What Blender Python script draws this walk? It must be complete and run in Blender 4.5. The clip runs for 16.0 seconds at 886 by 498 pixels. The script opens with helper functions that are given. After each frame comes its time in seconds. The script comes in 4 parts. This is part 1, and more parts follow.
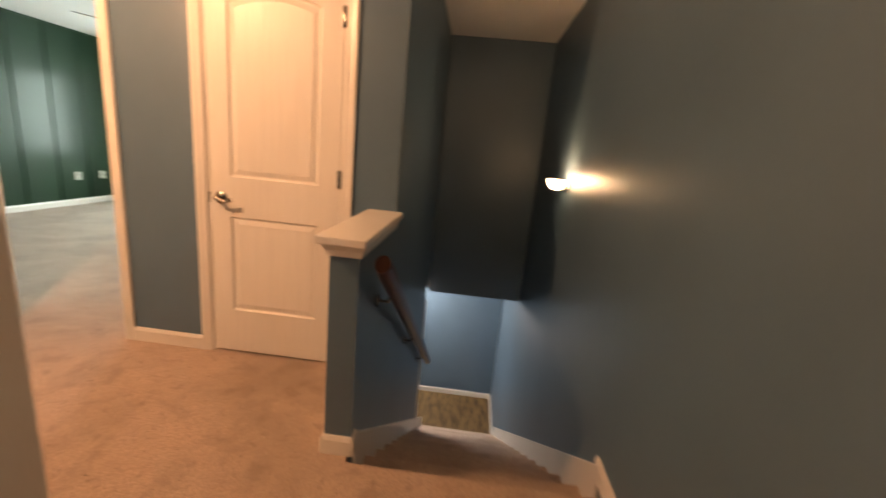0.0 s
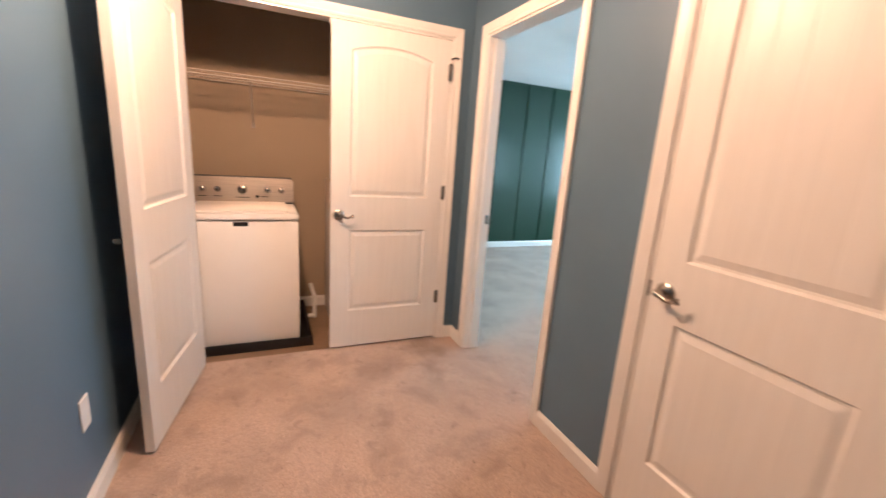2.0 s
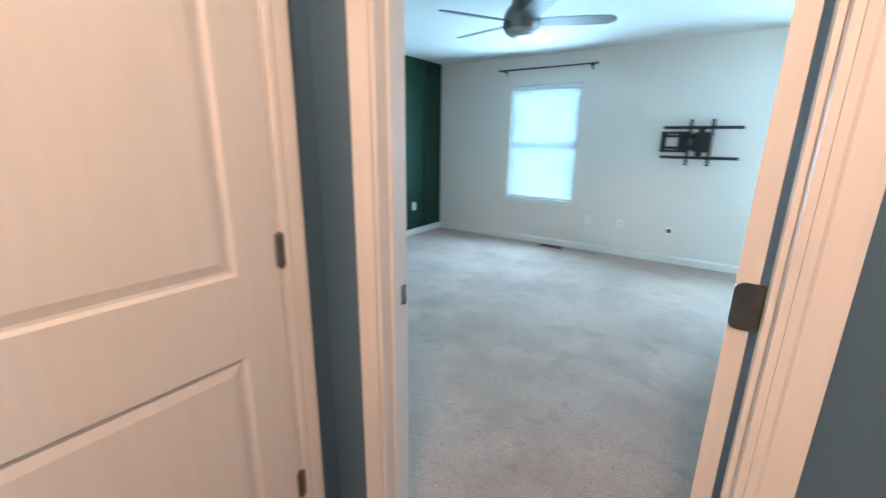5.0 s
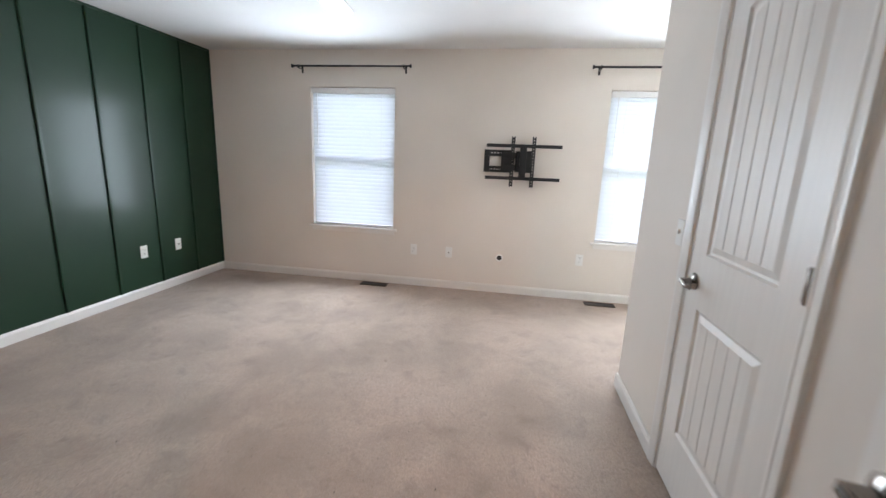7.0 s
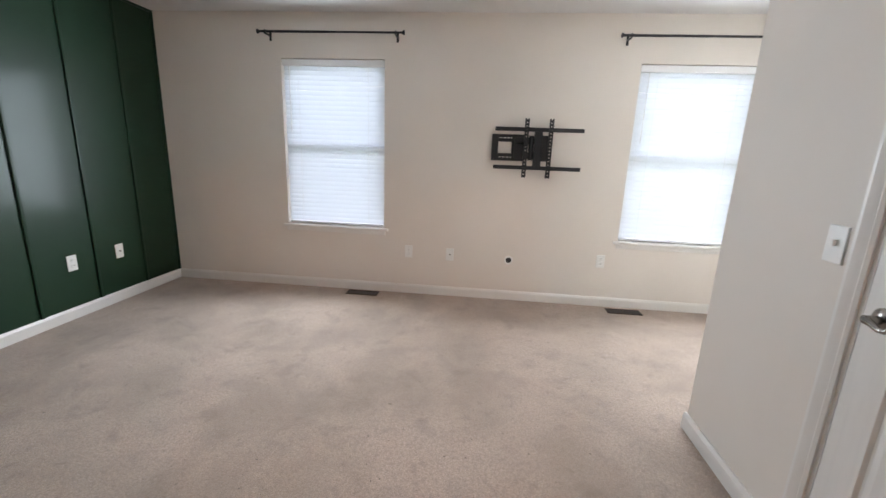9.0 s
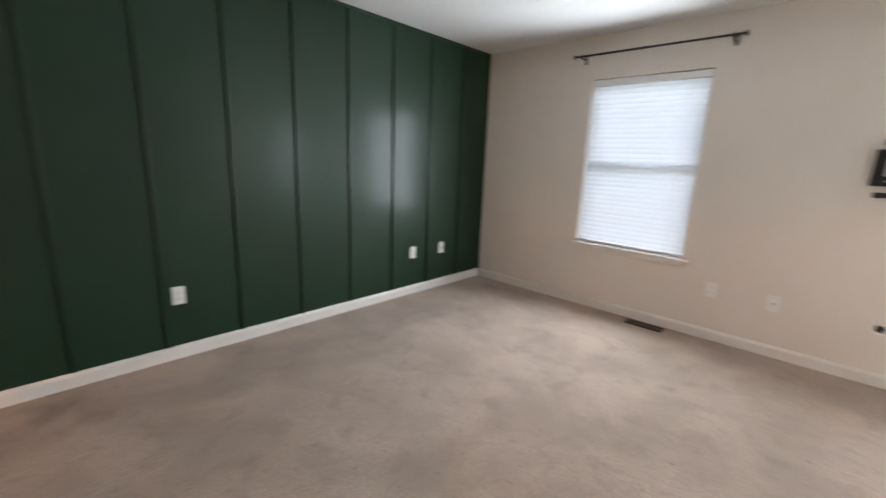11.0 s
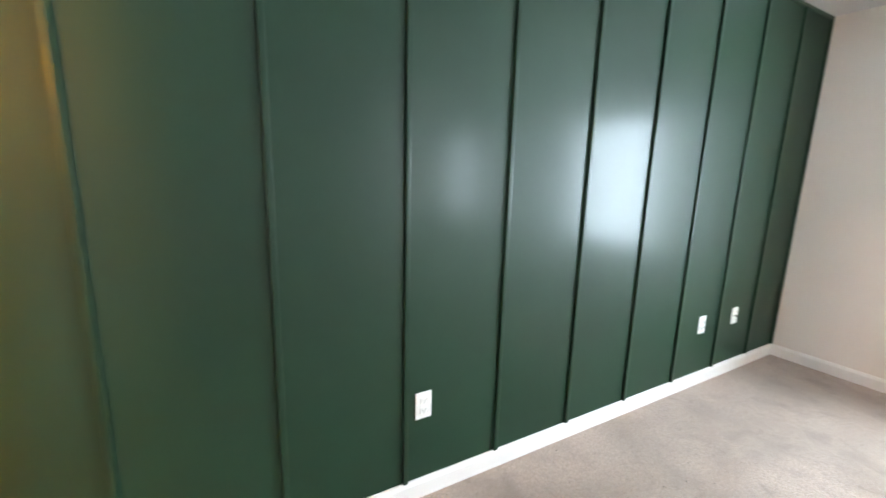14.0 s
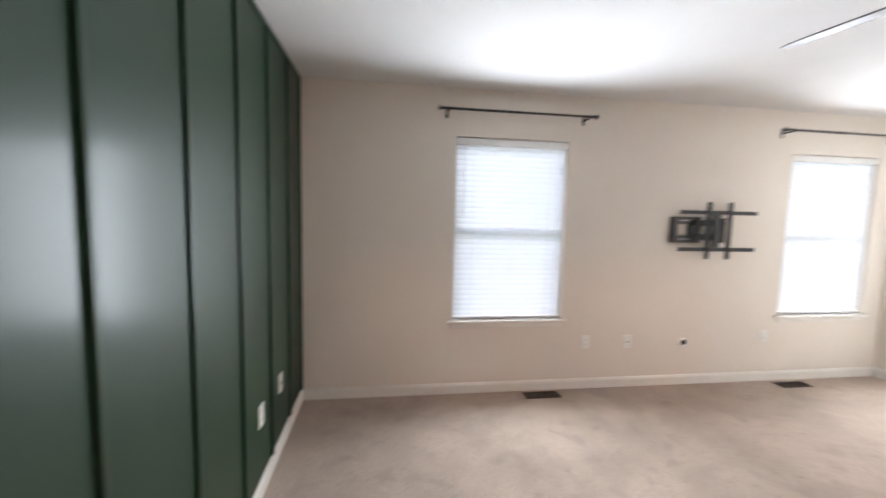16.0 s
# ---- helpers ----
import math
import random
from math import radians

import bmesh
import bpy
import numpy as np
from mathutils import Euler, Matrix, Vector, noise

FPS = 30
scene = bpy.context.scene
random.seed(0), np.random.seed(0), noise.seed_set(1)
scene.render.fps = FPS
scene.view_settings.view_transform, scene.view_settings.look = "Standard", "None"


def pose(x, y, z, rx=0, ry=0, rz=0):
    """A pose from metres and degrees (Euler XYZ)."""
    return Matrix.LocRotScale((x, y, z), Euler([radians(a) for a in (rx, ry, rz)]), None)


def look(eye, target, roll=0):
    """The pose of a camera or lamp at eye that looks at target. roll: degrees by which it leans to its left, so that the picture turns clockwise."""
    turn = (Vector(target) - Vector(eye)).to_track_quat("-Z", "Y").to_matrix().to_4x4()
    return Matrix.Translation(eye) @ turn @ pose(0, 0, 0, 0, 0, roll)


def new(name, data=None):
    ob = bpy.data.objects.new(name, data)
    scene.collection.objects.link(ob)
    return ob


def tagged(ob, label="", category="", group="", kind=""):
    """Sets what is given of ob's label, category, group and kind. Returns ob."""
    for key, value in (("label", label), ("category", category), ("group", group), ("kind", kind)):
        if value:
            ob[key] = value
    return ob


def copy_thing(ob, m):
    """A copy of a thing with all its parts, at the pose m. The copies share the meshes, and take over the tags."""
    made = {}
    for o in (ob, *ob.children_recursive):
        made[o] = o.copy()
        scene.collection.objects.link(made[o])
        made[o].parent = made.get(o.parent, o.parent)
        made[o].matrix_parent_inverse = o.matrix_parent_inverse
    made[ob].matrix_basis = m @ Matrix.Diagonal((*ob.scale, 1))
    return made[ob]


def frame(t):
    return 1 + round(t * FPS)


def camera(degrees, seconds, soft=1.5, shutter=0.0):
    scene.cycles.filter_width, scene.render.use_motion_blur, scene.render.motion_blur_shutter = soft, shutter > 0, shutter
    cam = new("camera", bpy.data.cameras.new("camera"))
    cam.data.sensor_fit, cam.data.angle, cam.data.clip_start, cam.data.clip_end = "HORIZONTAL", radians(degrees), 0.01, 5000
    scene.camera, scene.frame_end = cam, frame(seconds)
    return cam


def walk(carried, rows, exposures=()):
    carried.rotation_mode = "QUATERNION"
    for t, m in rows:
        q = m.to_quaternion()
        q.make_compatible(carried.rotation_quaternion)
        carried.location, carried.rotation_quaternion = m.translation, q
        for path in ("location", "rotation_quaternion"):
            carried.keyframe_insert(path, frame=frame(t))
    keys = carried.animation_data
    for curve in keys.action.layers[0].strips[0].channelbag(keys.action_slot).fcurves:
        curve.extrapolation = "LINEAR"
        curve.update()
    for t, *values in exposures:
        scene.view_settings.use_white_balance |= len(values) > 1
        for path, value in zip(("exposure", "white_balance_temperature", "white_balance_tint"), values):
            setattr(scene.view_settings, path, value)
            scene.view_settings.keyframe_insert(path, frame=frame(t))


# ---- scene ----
cam = camera(94.9, 16.0, shutter=0.5)
PATH = [
    (0, (-0.025, 0.124, 1.279), (-0.144, 2.066, 0.813), 5.6),
    (0.5, (-0.031, 0.436, 1.286), (-0.754, 2.246, 0.837), 5.4),
    (1, (-0.079, 0.685, 1.301), (-1.28, 2.222, 0.86), 5.1),
    (1.5, (-0.249, 0.86, 1.312), (-1.803, 2.041, 0.877), 4.6),
    (2, (-0.466, 0.98, 1.328), (-2.25, 1.768, 0.882), 4.0),
    (2.5, (-0.697, 1.11, 1.35), (-2.577, 1.608, 0.884), 3.5),
    (3, (-0.992, 1.168, 1.312), (-2.891, 1.662, 0.923), 2.4),
    (3.5, (-1.298, 1.213, 1.365), (-3.143, 1.872, 0.964), 1.6),
    (4, (-1.568, 1.324, 1.38), (-3.307, 2.21, 0.942), 1.3),
    (4.5, (-1.844, 1.394, 1.373), (-3.321, 2.655, 0.893), 1.2),
    (5, (-2.117, 1.482, 1.367), (-3.209, 3.076, 0.848), 0.8),
    (5.2, (-2.170, 1.549, 1.361), (-3.113, 3.231, 0.831), 0.9),
    (7.3, (-2.546, 2.717, 1.340), (-2.847, 4.652, 0.936), 2.3),
    (7.5, (-2.580, 2.822, 1.308), (-2.884, 4.759, 0.913), 2.2),
    (8, (-2.684, 2.997, 1.289), (-2.913, 4.939, 0.868), 1.7),
    (8.2, (-2.770, 3.035, 1.300), (-2.910, 4.975, 0.857), 1.7),
    (10.3, (-2.884, 3.162, 1.316), (-3.597, 4.974, 0.858), 3.2),
    (10.5, (-2.933, 3.161, 1.316), (-3.805, 4.899, 0.851), 3.0),
    (11, (-2.949, 3.084, 1.326), (-4.283, 4.51, 0.895), 2.3),
    (11.5, (-3.152, 2.985, 1.334), (-4.812, 4.027, 0.936), 1.4),
    (12, (-3.36, 2.904, 1.325), (-5.192, 3.608, 0.942), 1.1),
    (12.5, (-3.641, 2.941, 1.317), (-5.535, 3.459, 0.937), 1.1),
    (13, (-3.901, 3.0, 1.32), (-5.793, 3.529, 0.947), 1.1),
    (13.5, (-4.219, 3.03, 1.353), (-6.052, 3.739, 0.983), 1.2),
    (14, (-4.499, 3.045, 1.351), (-6.205, 4.016, 0.97), 1.5),
    (14.5, (-4.776, 3.173, 1.337), (-6.184, 4.544, 0.966), 2.6),
    (15, (-4.976, 3.348, 1.31), (-5.938, 5.07, 0.979), 2.4),
    (15.5, (-5.152, 3.486, 1.402), (-5.49, 5.436, 1.117), 2.1),
    (16, (-5.22, 3.614, 1.487), (-4.925, 5.584, 1.301), 1.4),
]
EXPOSURES = [(0.0, 0.08, 8300, 22), (0.5, 0.25, 7900, 29), (1.0, 0.34, 7200, 26), (1.5, 0.34, 6050, 21), (2.0, 0.23, 5700, 15), (3.0, 0.27, 5350, 14), (4.0, 0.08, 5050, 9), (5.2, -0.15, 5150, 10), (7.3, -0.48, 7250, 39), (10.5, -0.62, 7400, 38), (12.0, -0.25, 8100, 41), (13.0, 0.15, 8300, 38), (13.5, 0.40, 7000, 31), (14.0, 0.78, 6900, 33), (14.5, 0.92, 7800, 43), (15.5, 0.15, 7600, 40), (16.0, -0.35, 7600, 41)]
walk(cam, [(t, look(eye, target, roll)) for t, eye, target, roll in PATH], EXPOSURES)
SKY_W, HALL_W, BATH_W, SCONCE_W, LOWER_W, BACK_E, SLAT_TILT, LAMP_Y = 86.0, 125.0, 95.0, 9.0, 110.0, 11.5, 62.0, 6.781
CORR_W = 30.0
FAN_AT, FAN_TURN = (-3.52, 4.50), 23.0

# ---- world, sun, large lights ----
world = bpy.data.worlds.new("world")
scene.world = world
world.use_nodes = True
wn = world.node_tree
sky = wn.nodes.new("ShaderNodeTexSky")
sky.sky_type, sky.sun_disc = "NISHITA", False
sky.sun_elevation, sky.sun_rotation = radians(48), radians(200)
wn.links.new(sky.outputs[0], wn.nodes["Background"].inputs[0])
wn.nodes["Background"].inputs[1].default_value = 0.12
sun = new("sun", bpy.data.lights.new("sun", "SUN"))
sun.data.energy, sun.data.angle, sun.data.color = 3.0, radians(0.5), (1, 0.95, 0.88)
sun.matrix_world = look((0, -10, 14), (-3, 8, 0))


def lamp(name, kind, at, watts, colour, size=0.2, to=None, size_y=None):
    ob = new(name, bpy.data.lights.new(name, kind))
    ob.data.energy, ob.data.color = watts, colour
    if kind == "AREA":
        ob.data.size = size
        ob.data.spread = radians(156)
        if size_y:
            ob.data.shape, ob.data.size_y = "RECTANGLE", size_y
    else:
        ob.data.shadow_soft_size = size
    ob.matrix_world = look(at, to) if to else pose(*at)
    return ob


WIN = ((-4.66, -3.735), (-1.635, -0.725))
W_BOT, W_TOP = 0.61, 2.065
for x0, x1 in WIN:
    lamp("sky_light", "AREA", ((x0 + x1) / 2, LAMP_Y, 1.27), SKY_W, (0.62, 0.92, 1.0), x1 - x0 - 0.04, ((x0 + x1) / 2, 0, 1.27), 1.24)
WARM, AMBER = (1.0, 0.57, 0.31), (1.0, 0.47, 0.05)
lamp("hall_bulb", "POINT", (-2.00, 0.95, 2.32), HALL_W, WARM, 0.065)
# added fill behind the camera, brightens the stair wall; no known lamp there
lamp("corridor_fill", "POINT", (0.10, -0.75, 2.30), CORR_W, WARM, 0.08)
lamp("bath_bulb", "POINT", (-4.36, 1.66, 1.98), BATH_W, AMBER, 0.07)
lamp("sconce_bulb", "POINT", (0.535, 3.07, 1.165), SCONCE_W, (1.0, 0.7, 0.42), 0.03)
# unseen point lamp added for the daylight that comes up from the lower floor
lamp("lower_fill", "POINT", (-0.9, 5.6, -0.5), LOWER_W, (0.95, 0.96, 0.94), 0.12)


# ---- materials ----
def mat(name, colour, rough=0.5, metal=0.0, var=0.08, scale=3.0, fine=120.0, bump=0.15, dist=0.001, colour2=None, coat=0.0, stretch=None, spec=0.5):
    m = bpy.data.materials.new(name)
    m.use_nodes = True
    nt = m.node_tree
    b = nt.nodes["Principled BSDF"]
    b.inputs["Roughness"].default_value, b.inputs["Metallic"].default_value = rough, metal
    b.inputs["Specular IOR Level"].default_value = spec
    b.inputs["Coat Weight"].default_value = coat
    tc = nt.nodes.new("ShaderNodeTexCoord")
    src = tc.outputs["Object"]
    if stretch:
        mp = nt.nodes.new("ShaderNodeMapping")
        mp.inputs["Scale"].default_value = stretch
        nt.links.new(src, mp.inputs[0])
        src = mp.outputs[0]
    n1, n2 = nt.nodes.new("ShaderNodeTexNoise"), nt.nodes.new("ShaderNodeTexNoise")
    n1.inputs["Scale"].default_value, n1.inputs["Detail"].default_value = scale, 5
    n2.inputs["Scale"].default_value, n2.inputs["Detail"].default_value = fine, 3
    for n in (n1, n2):
        nt.links.new(src, n.inputs["Vector"])
    mix = nt.nodes.new("ShaderNodeMix")
    mix.data_type = "RGBA"
    c2 = colour2 or [c * (1 - 2 * var) for c in colour]
    mix.inputs[6].default_value, mix.inputs[7].default_value = (*colour, 1), (*c2, 1)
    ramp = nt.nodes.new("ShaderNodeMapRange")
    ramp.inputs[1].default_value, ramp.inputs[2].default_value = 0.4, 0.68
    nt.links.new(n1.outputs[0], ramp.inputs[0])
    nt.links.new(ramp.outputs[0], mix.inputs[0])
    nt.links.new(mix.outputs[2], b.inputs["Base Color"])
    if bump:
        bp = nt.nodes.new("ShaderNodeBump")
        bp.inputs["Strength"].default_value, bp.inputs["Distance"].default_value = bump, dist
        nt.links.new(n2.outputs[0], bp.inputs["Height"])
        nt.links.new(bp.outputs[0], b.inputs["Normal"])
    return m


M_BLUE = mat("blue_grey_paint", (0.090, 0.155, 0.222), 0.40, var=0.05, scale=1.5, fine=220, bump=0.12)
M_GREIGE = mat("greige_paint", (0.74, 0.675, 0.61), 0.6, var=0.025, scale=1.2, fine=220, bump=0.12)
M_GREEN = mat("dark_green_paint", (0.0076, 0.035, 0.0178), 0.48, var=0.1, scale=1.3, fine=40, bump=0.12, dist=0.0015, spec=0.24, coat=0.21)
M_GREEN.node_tree.nodes["Principled BSDF"].inputs["Coat Roughness"].default_value = 0.19
M_CEIL = mat("ceiling_paint", (0.70, 0.69, 0.678), 0.9, var=0.02, scale=2, fine=300, bump=0.3)
M_WHITE = mat("white_trim_paint", (0.75, 0.72, 0.68), 0.33, var=0.02, scale=6, fine=90, bump=0.05)
M_DOOR = mat("white_door_paint", (0.75, 0.722, 0.682), 0.38, var=0.02, scale=8, fine=60, bump=0.06, dist=0.0005, stretch=(6, 6, 0.4))
M_TAN = mat("tan_closet_paint", (0.34, 0.265, 0.185), 0.7, var=0.04, scale=2, fine=200)
M_NICKEL = mat("satin_nickel", (0.31, 0.285, 0.26), 0.27, 1.0, var=0.08, scale=30, bump=0.03)
M_STEEL = mat("brushed_steel", (0.62, 0.54, 0.46), 0.34, 1.0, var=0.08, scale=8, fine=60, bump=0.06, stretch=(1, 1, 30))
M_ENAMEL = mat("white_enamel", (0.80, 0.79, 0.77), 0.22, var=0.015, scale=3, fine=150, bump=0.03)
M_BLACKP = mat("black_plastic", (0.012, 0.012, 0.013), 0.42, var=0.2, scale=9, fine=150, bump=0.1)
M_BLACKM = mat("black_steel", (0.006, 0.0065, 0.008), 0.42, var=0.2, scale=14, fine=200, bump=0.08)
M_BRONZE = mat("brown_metal_grille", (0.055, 0.035, 0.025), 0.5, 0.4, var=0.2, scale=12, bump=0.1)
M_PVC = mat("white_plastic", (0.78, 0.77, 0.74), 0.35, var=0.02, scale=10, bump=0.02)
M_WIRE = mat("white_coated_wire", (0.46, 0.42, 0.37), 0.45, var=0.06, bump=0.0)
M_RAIL = mat("red_stained_wood", (0.075, 0.017, 0.009), 0.3, var=0.25, scale=5, fine=50, bump=0.1, stretch=(8, 1, 1))
M_VINYL = mat("tan_vinyl", (0.24, 0.155, 0.095), 0.4, var=0.12, scale=5, fine=60, bump=0.05)
M_BATH = mat("pale_vinyl", (0.46, 0.34, 0.24), 0.45, var=0.08, scale=5, fine=60, bump=0.05)
M_PLANK = mat("wood_plank", (0.19, 0.115, 0.05), 0.38, var=0.42, scale=7, fine=60, bump=0.08, stretch=(3, 0.5, 1))
M_FAN = mat("dark_brushed_nickel", (0.22, 0.21, 0.21), 0.36, 0.9, var=0.08, scale=10, bump=0.03)
M_BLADE = mat("grey_fan_blade", (0.16, 0.15, 0.145), 0.45, var=0.12, scale=5, fine=50, bump=0.05, stretch=(1, 6, 1))
M_BOWL = mat("frosted_lamp_glass", (0.36, 0.37, 0.38), 0.35, var=0.05, bump=0.02)
M_VINYLWIN = mat("white_vinyl_frame", (0.80, 0.80, 0.79), 0.35, var=0.02, bump=0.02)


def carpet(name, light, dark, stain, wear=0.0):
    """Cut pile: fine tufts, trodden clouds and brown spots."""
    m = mat(name, light, 0.97, var=0.1, scale=1.8, fine=260, bump=0.9, dist=0.006, colour2=dark, spec=0.15)
    nt = m.node_tree
    b = nt.nodes["Principled BSDF"]
    tc = nt.nodes["Texture Coordinate"]
    base = b.inputs["Base Color"].links[0].from_socket
    for scale, lo, hi, amount, colour in ((1.6, 0.48, 0.64, 0.33, stain), (6.0, 0.55 - 1.5 * wear, 0.72 - wear, 0.36 + 4 * wear, stain), (17, 0.61 - wear, 0.72 - wear, 0.36 + 3 * wear, stain), (48, 0.695 - 0.4 * wear, 0.71 - 0.4 * wear, 0.85, (0.03, 0.025, 0.02)), (70, 0.44, 0.66, 0.5, [c * 0.55 for c in light]), (170, 0.38, 0.64, 0.6, [c * 0.45 for c in light])):
        n = nt.nodes.new("ShaderNodeTexNoise")
        n.inputs["Scale"].default_value, n.inputs["Detail"].default_value, n.inputs["Distortion"].default_value = scale, 6, 0.6
        nt.links.new(tc.outputs["Object"], n.inputs["Vector"])
        r = nt.nodes.new("ShaderNodeMapRange")
        r.inputs[1].default_value, r.inputs[2].default_value, r.inputs[4].default_value = lo, hi, amount
        nt.links.new(n.outputs[0], r.inputs[0])
        x = nt.nodes.new("ShaderNodeMix")
        x.data_type = "RGBA"
        nt.links.new(r.outputs[0], x.inputs[0])
        nt.links.new(base, x.inputs[6])
        x.inputs[7].default_value = (*colour, 1)
        base = x.outputs[2]
    nt.links.new(base, b.inputs["Base Color"])
    b.inputs["Sheen Weight"].default_value = 0.2
    return m


M_CARPET = carpet("beige_carpet", (0.61, 0.462, 0.377), (0.45, 0.338, 0.27), (0.20, 0.148, 0.116))
M_WORN = carpet("worn_beige_carpet", (0.66, 0.50, 0.408), (0.48, 0.36, 0.288), (0.19, 0.138, 0.105), 0.022)


def soil(m, spots, colour):
    """Adds soft, ragged dirt marks: (x, y, radius, strength) on the floor."""
    nt = m.node_tree
    b = nt.nodes["Principled BSDF"]
    tc = nt.nodes["Texture Coordinate"]
    n = nt.nodes.new("ShaderNodeTexNoise")
    n.inputs["Scale"].default_value, n.inputs["Detail"].default_value = 9.0, 5
    nt.links.new(tc.outputs["Object"], n.inputs["Vector"])
    base = b.inputs["Base Color"].links[0].from_socket
    for x, y, radius, strength in spots:
        d = nt.nodes.new("ShaderNodeVectorMath")
        d.operation = "DISTANCE"
        d.inputs[1].default_value = (x, y, 0)
        nt.links.new(tc.outputs["Object"], d.inputs[0])
        add = nt.nodes.new("ShaderNodeMath")
        add.operation = "MULTIPLY_ADD"
        add.inputs[1].default_value = radius * 2.4
        nt.links.new(n.outputs[0], add.inputs[0])
        nt.links.new(d.outputs["Value"], add.inputs[2])
        k = nt.nodes.new("ShaderNodeMapRange")
        k.inputs[1].default_value, k.inputs[2].default_value = radius * 2.2, radius * 1.2
        k.inputs[3].default_value, k.inputs[4].default_value = 0.0, strength
        nt.links.new(add.outputs[0], k.inputs[0])
        x2 = nt.nodes.new("ShaderNodeMix")
        x2.data_type = "RGBA"
        nt.links.new(k.outputs[0], x2.inputs[0])
        nt.links.new(base, x2.inputs[6])
        x2.inputs[7].default_value = (*colour, 1)
        base = x2.outputs[2]
    nt.links.new(base, b.inputs["Base Color"])


soil(M_CARPET, ((-5.64, 3.10, 0.17, 0.6), (-5.45, 3.22, 0.10, 0.35), (-4.35, 5.75, 0.30, 0.25), (-3.4, 5.0, 0.34, 0.22), (-5.0, 5.6, 0.28, 0.22)), (0.17, 0.125, 0.095))
soil(M_WORN, ((-2.93, 1.98, 0.16, 0.55), (-2.62, 1.92, 0.14, 0.4), (-2.75, 1.62, 0.20, 0.3), (-2.2, 1.5, 0.22, 0.16), (-1.5, 1.55, 0.25, 0.16), (-0.75, 1.95, 0.18, 0.35)), (0.17, 0.115, 0.08))


def glow(name, colour, strength):
    m = bpy.data.materials.new(name)
    m.use_nodes = True
    b = m.node_tree.nodes["Principled BSDF"]
    b.inputs["Base Color"].default_value = (*colour, 1)
    b.inputs["Emission Color"].default_value, b.inputs["Emission Strength"].default_value = (*colour, 1), strength
    return m


def slat_material():
    m = bpy.data.materials.new("white_blind_slat")
    m.use_nodes = True
    nt = m.node_tree
    b = nt.nodes["Principled BSDF"]
    b.inputs["Base Color"].default_value, b.inputs["Roughness"].default_value = (0.82, 0.83, 0.83, 1), 0.45
    tr, mix = nt.nodes.new("ShaderNodeBsdfTranslucent"), nt.nodes.new("ShaderNodeMixShader")
    tr.inputs[0].default_value = (0.86, 0.90, 0.93, 1)
    mix.inputs[0].default_value = 0.5
    nt.links.new(b.outputs[0], mix.inputs[1])
    nt.links.new(tr.outputs[0], mix.inputs[2])
    nt.links.new(mix.outputs[0], nt.nodes["Material Output"].inputs[0])
    return m


def glass_material():
    m = bpy.data.materials.new("window_glass")
    m.use_nodes = True
    nt = m.node_tree
    g, t, mix = nt.nodes.new("ShaderNodeBsdfGlossy"), nt.nodes.new("ShaderNodeBsdfTransparent"), nt.nodes.new("ShaderNodeMixShader")
    g.inputs["Roughness"].default_value = 0.02
    mix.inputs[0].default_value = 0.06
    nt.links.new(t.outputs[0], mix.inputs[1])
    nt.links.new(g.outputs[0], mix.inputs[2])
    nt.links.new(mix.outputs[0], nt.nodes["Material Output"].inputs[0])
    return m


def backdrop_material():
    """Bright hazy sky over distant foliage."""
    m = glow("bright_distance", (0.8, 0.9, 1.0), BACK_E)
    nt = m.node_tree
    b = nt.nodes["Principled BSDF"]
    tc, sp = nt.nodes.new("ShaderNodeTexCoord"), nt.nodes.new("ShaderNodeSeparateXYZ")
    n = nt.nodes.new("ShaderNodeTexNoise")
    n.inputs["Scale"].default_value, n.inputs["Detail"].default_value = 0.9, 6
    nt.links.new(tc.outputs["Object"], n.inputs["Vector"])
    nt.links.new(tc.outputs["Object"], sp.inputs[0])
    add = nt.nodes.new("ShaderNodeMath")
    add.operation = "MULTIPLY_ADD"
    add.inputs[1].default_value = 5.0
    nt.links.new(n.outputs[0], add.inputs[0])
    nt.links.new(sp.outputs["Z"], add.inputs[2])
    r = nt.nodes.new("ShaderNodeMapRange")
    r.inputs[1].default_value, r.inputs[2].default_value = 2.2, 4.2
    nt.links.new(add.outputs[0], r.inputs[0])
    mix = nt.nodes.new("ShaderNodeMix")
    mix.data_type = "RGBA"
    mix.inputs[6].default_value, mix.inputs[7].default_value = (0.40, 0.64, 0.42, 1), (0.58, 0.82, 1.0, 1)
    nt.links.new(r.outputs[0], mix.inputs[0])
    nt.links.new(mix.outputs[2], b.inputs["Emission Color"])
    return m


M_SLAT, M_GLASS = slat_material(), glass_material()


# ---- building helpers ----
def box(bm, x0, x1, y0, y1, z0, z1, bevel=0.0):
    vs = [bm.verts.new(p) for p in ((x0, y0, z0), (x1, y0, z0), (x1, y1, z0), (x0, y1, z0), (x0, y0, z1), (x1, y0, z1), (x1, y1, z1), (x0, y1, z1))]
    fs = [bm.faces.new([vs[i] for i in q]) for q in ((3, 2, 1, 0), (4, 5, 6, 7), (0, 1, 5, 4), (1, 2, 6, 5), (2, 3, 7, 6), (3, 0, 4, 7))]
    if bevel:
        es = list({e for f in fs for e in f.edges})
        bmesh.ops.bevel(bm, geom=es, offset=bevel, segments=2, profile=0.5, affect="EDGES")
    return bm


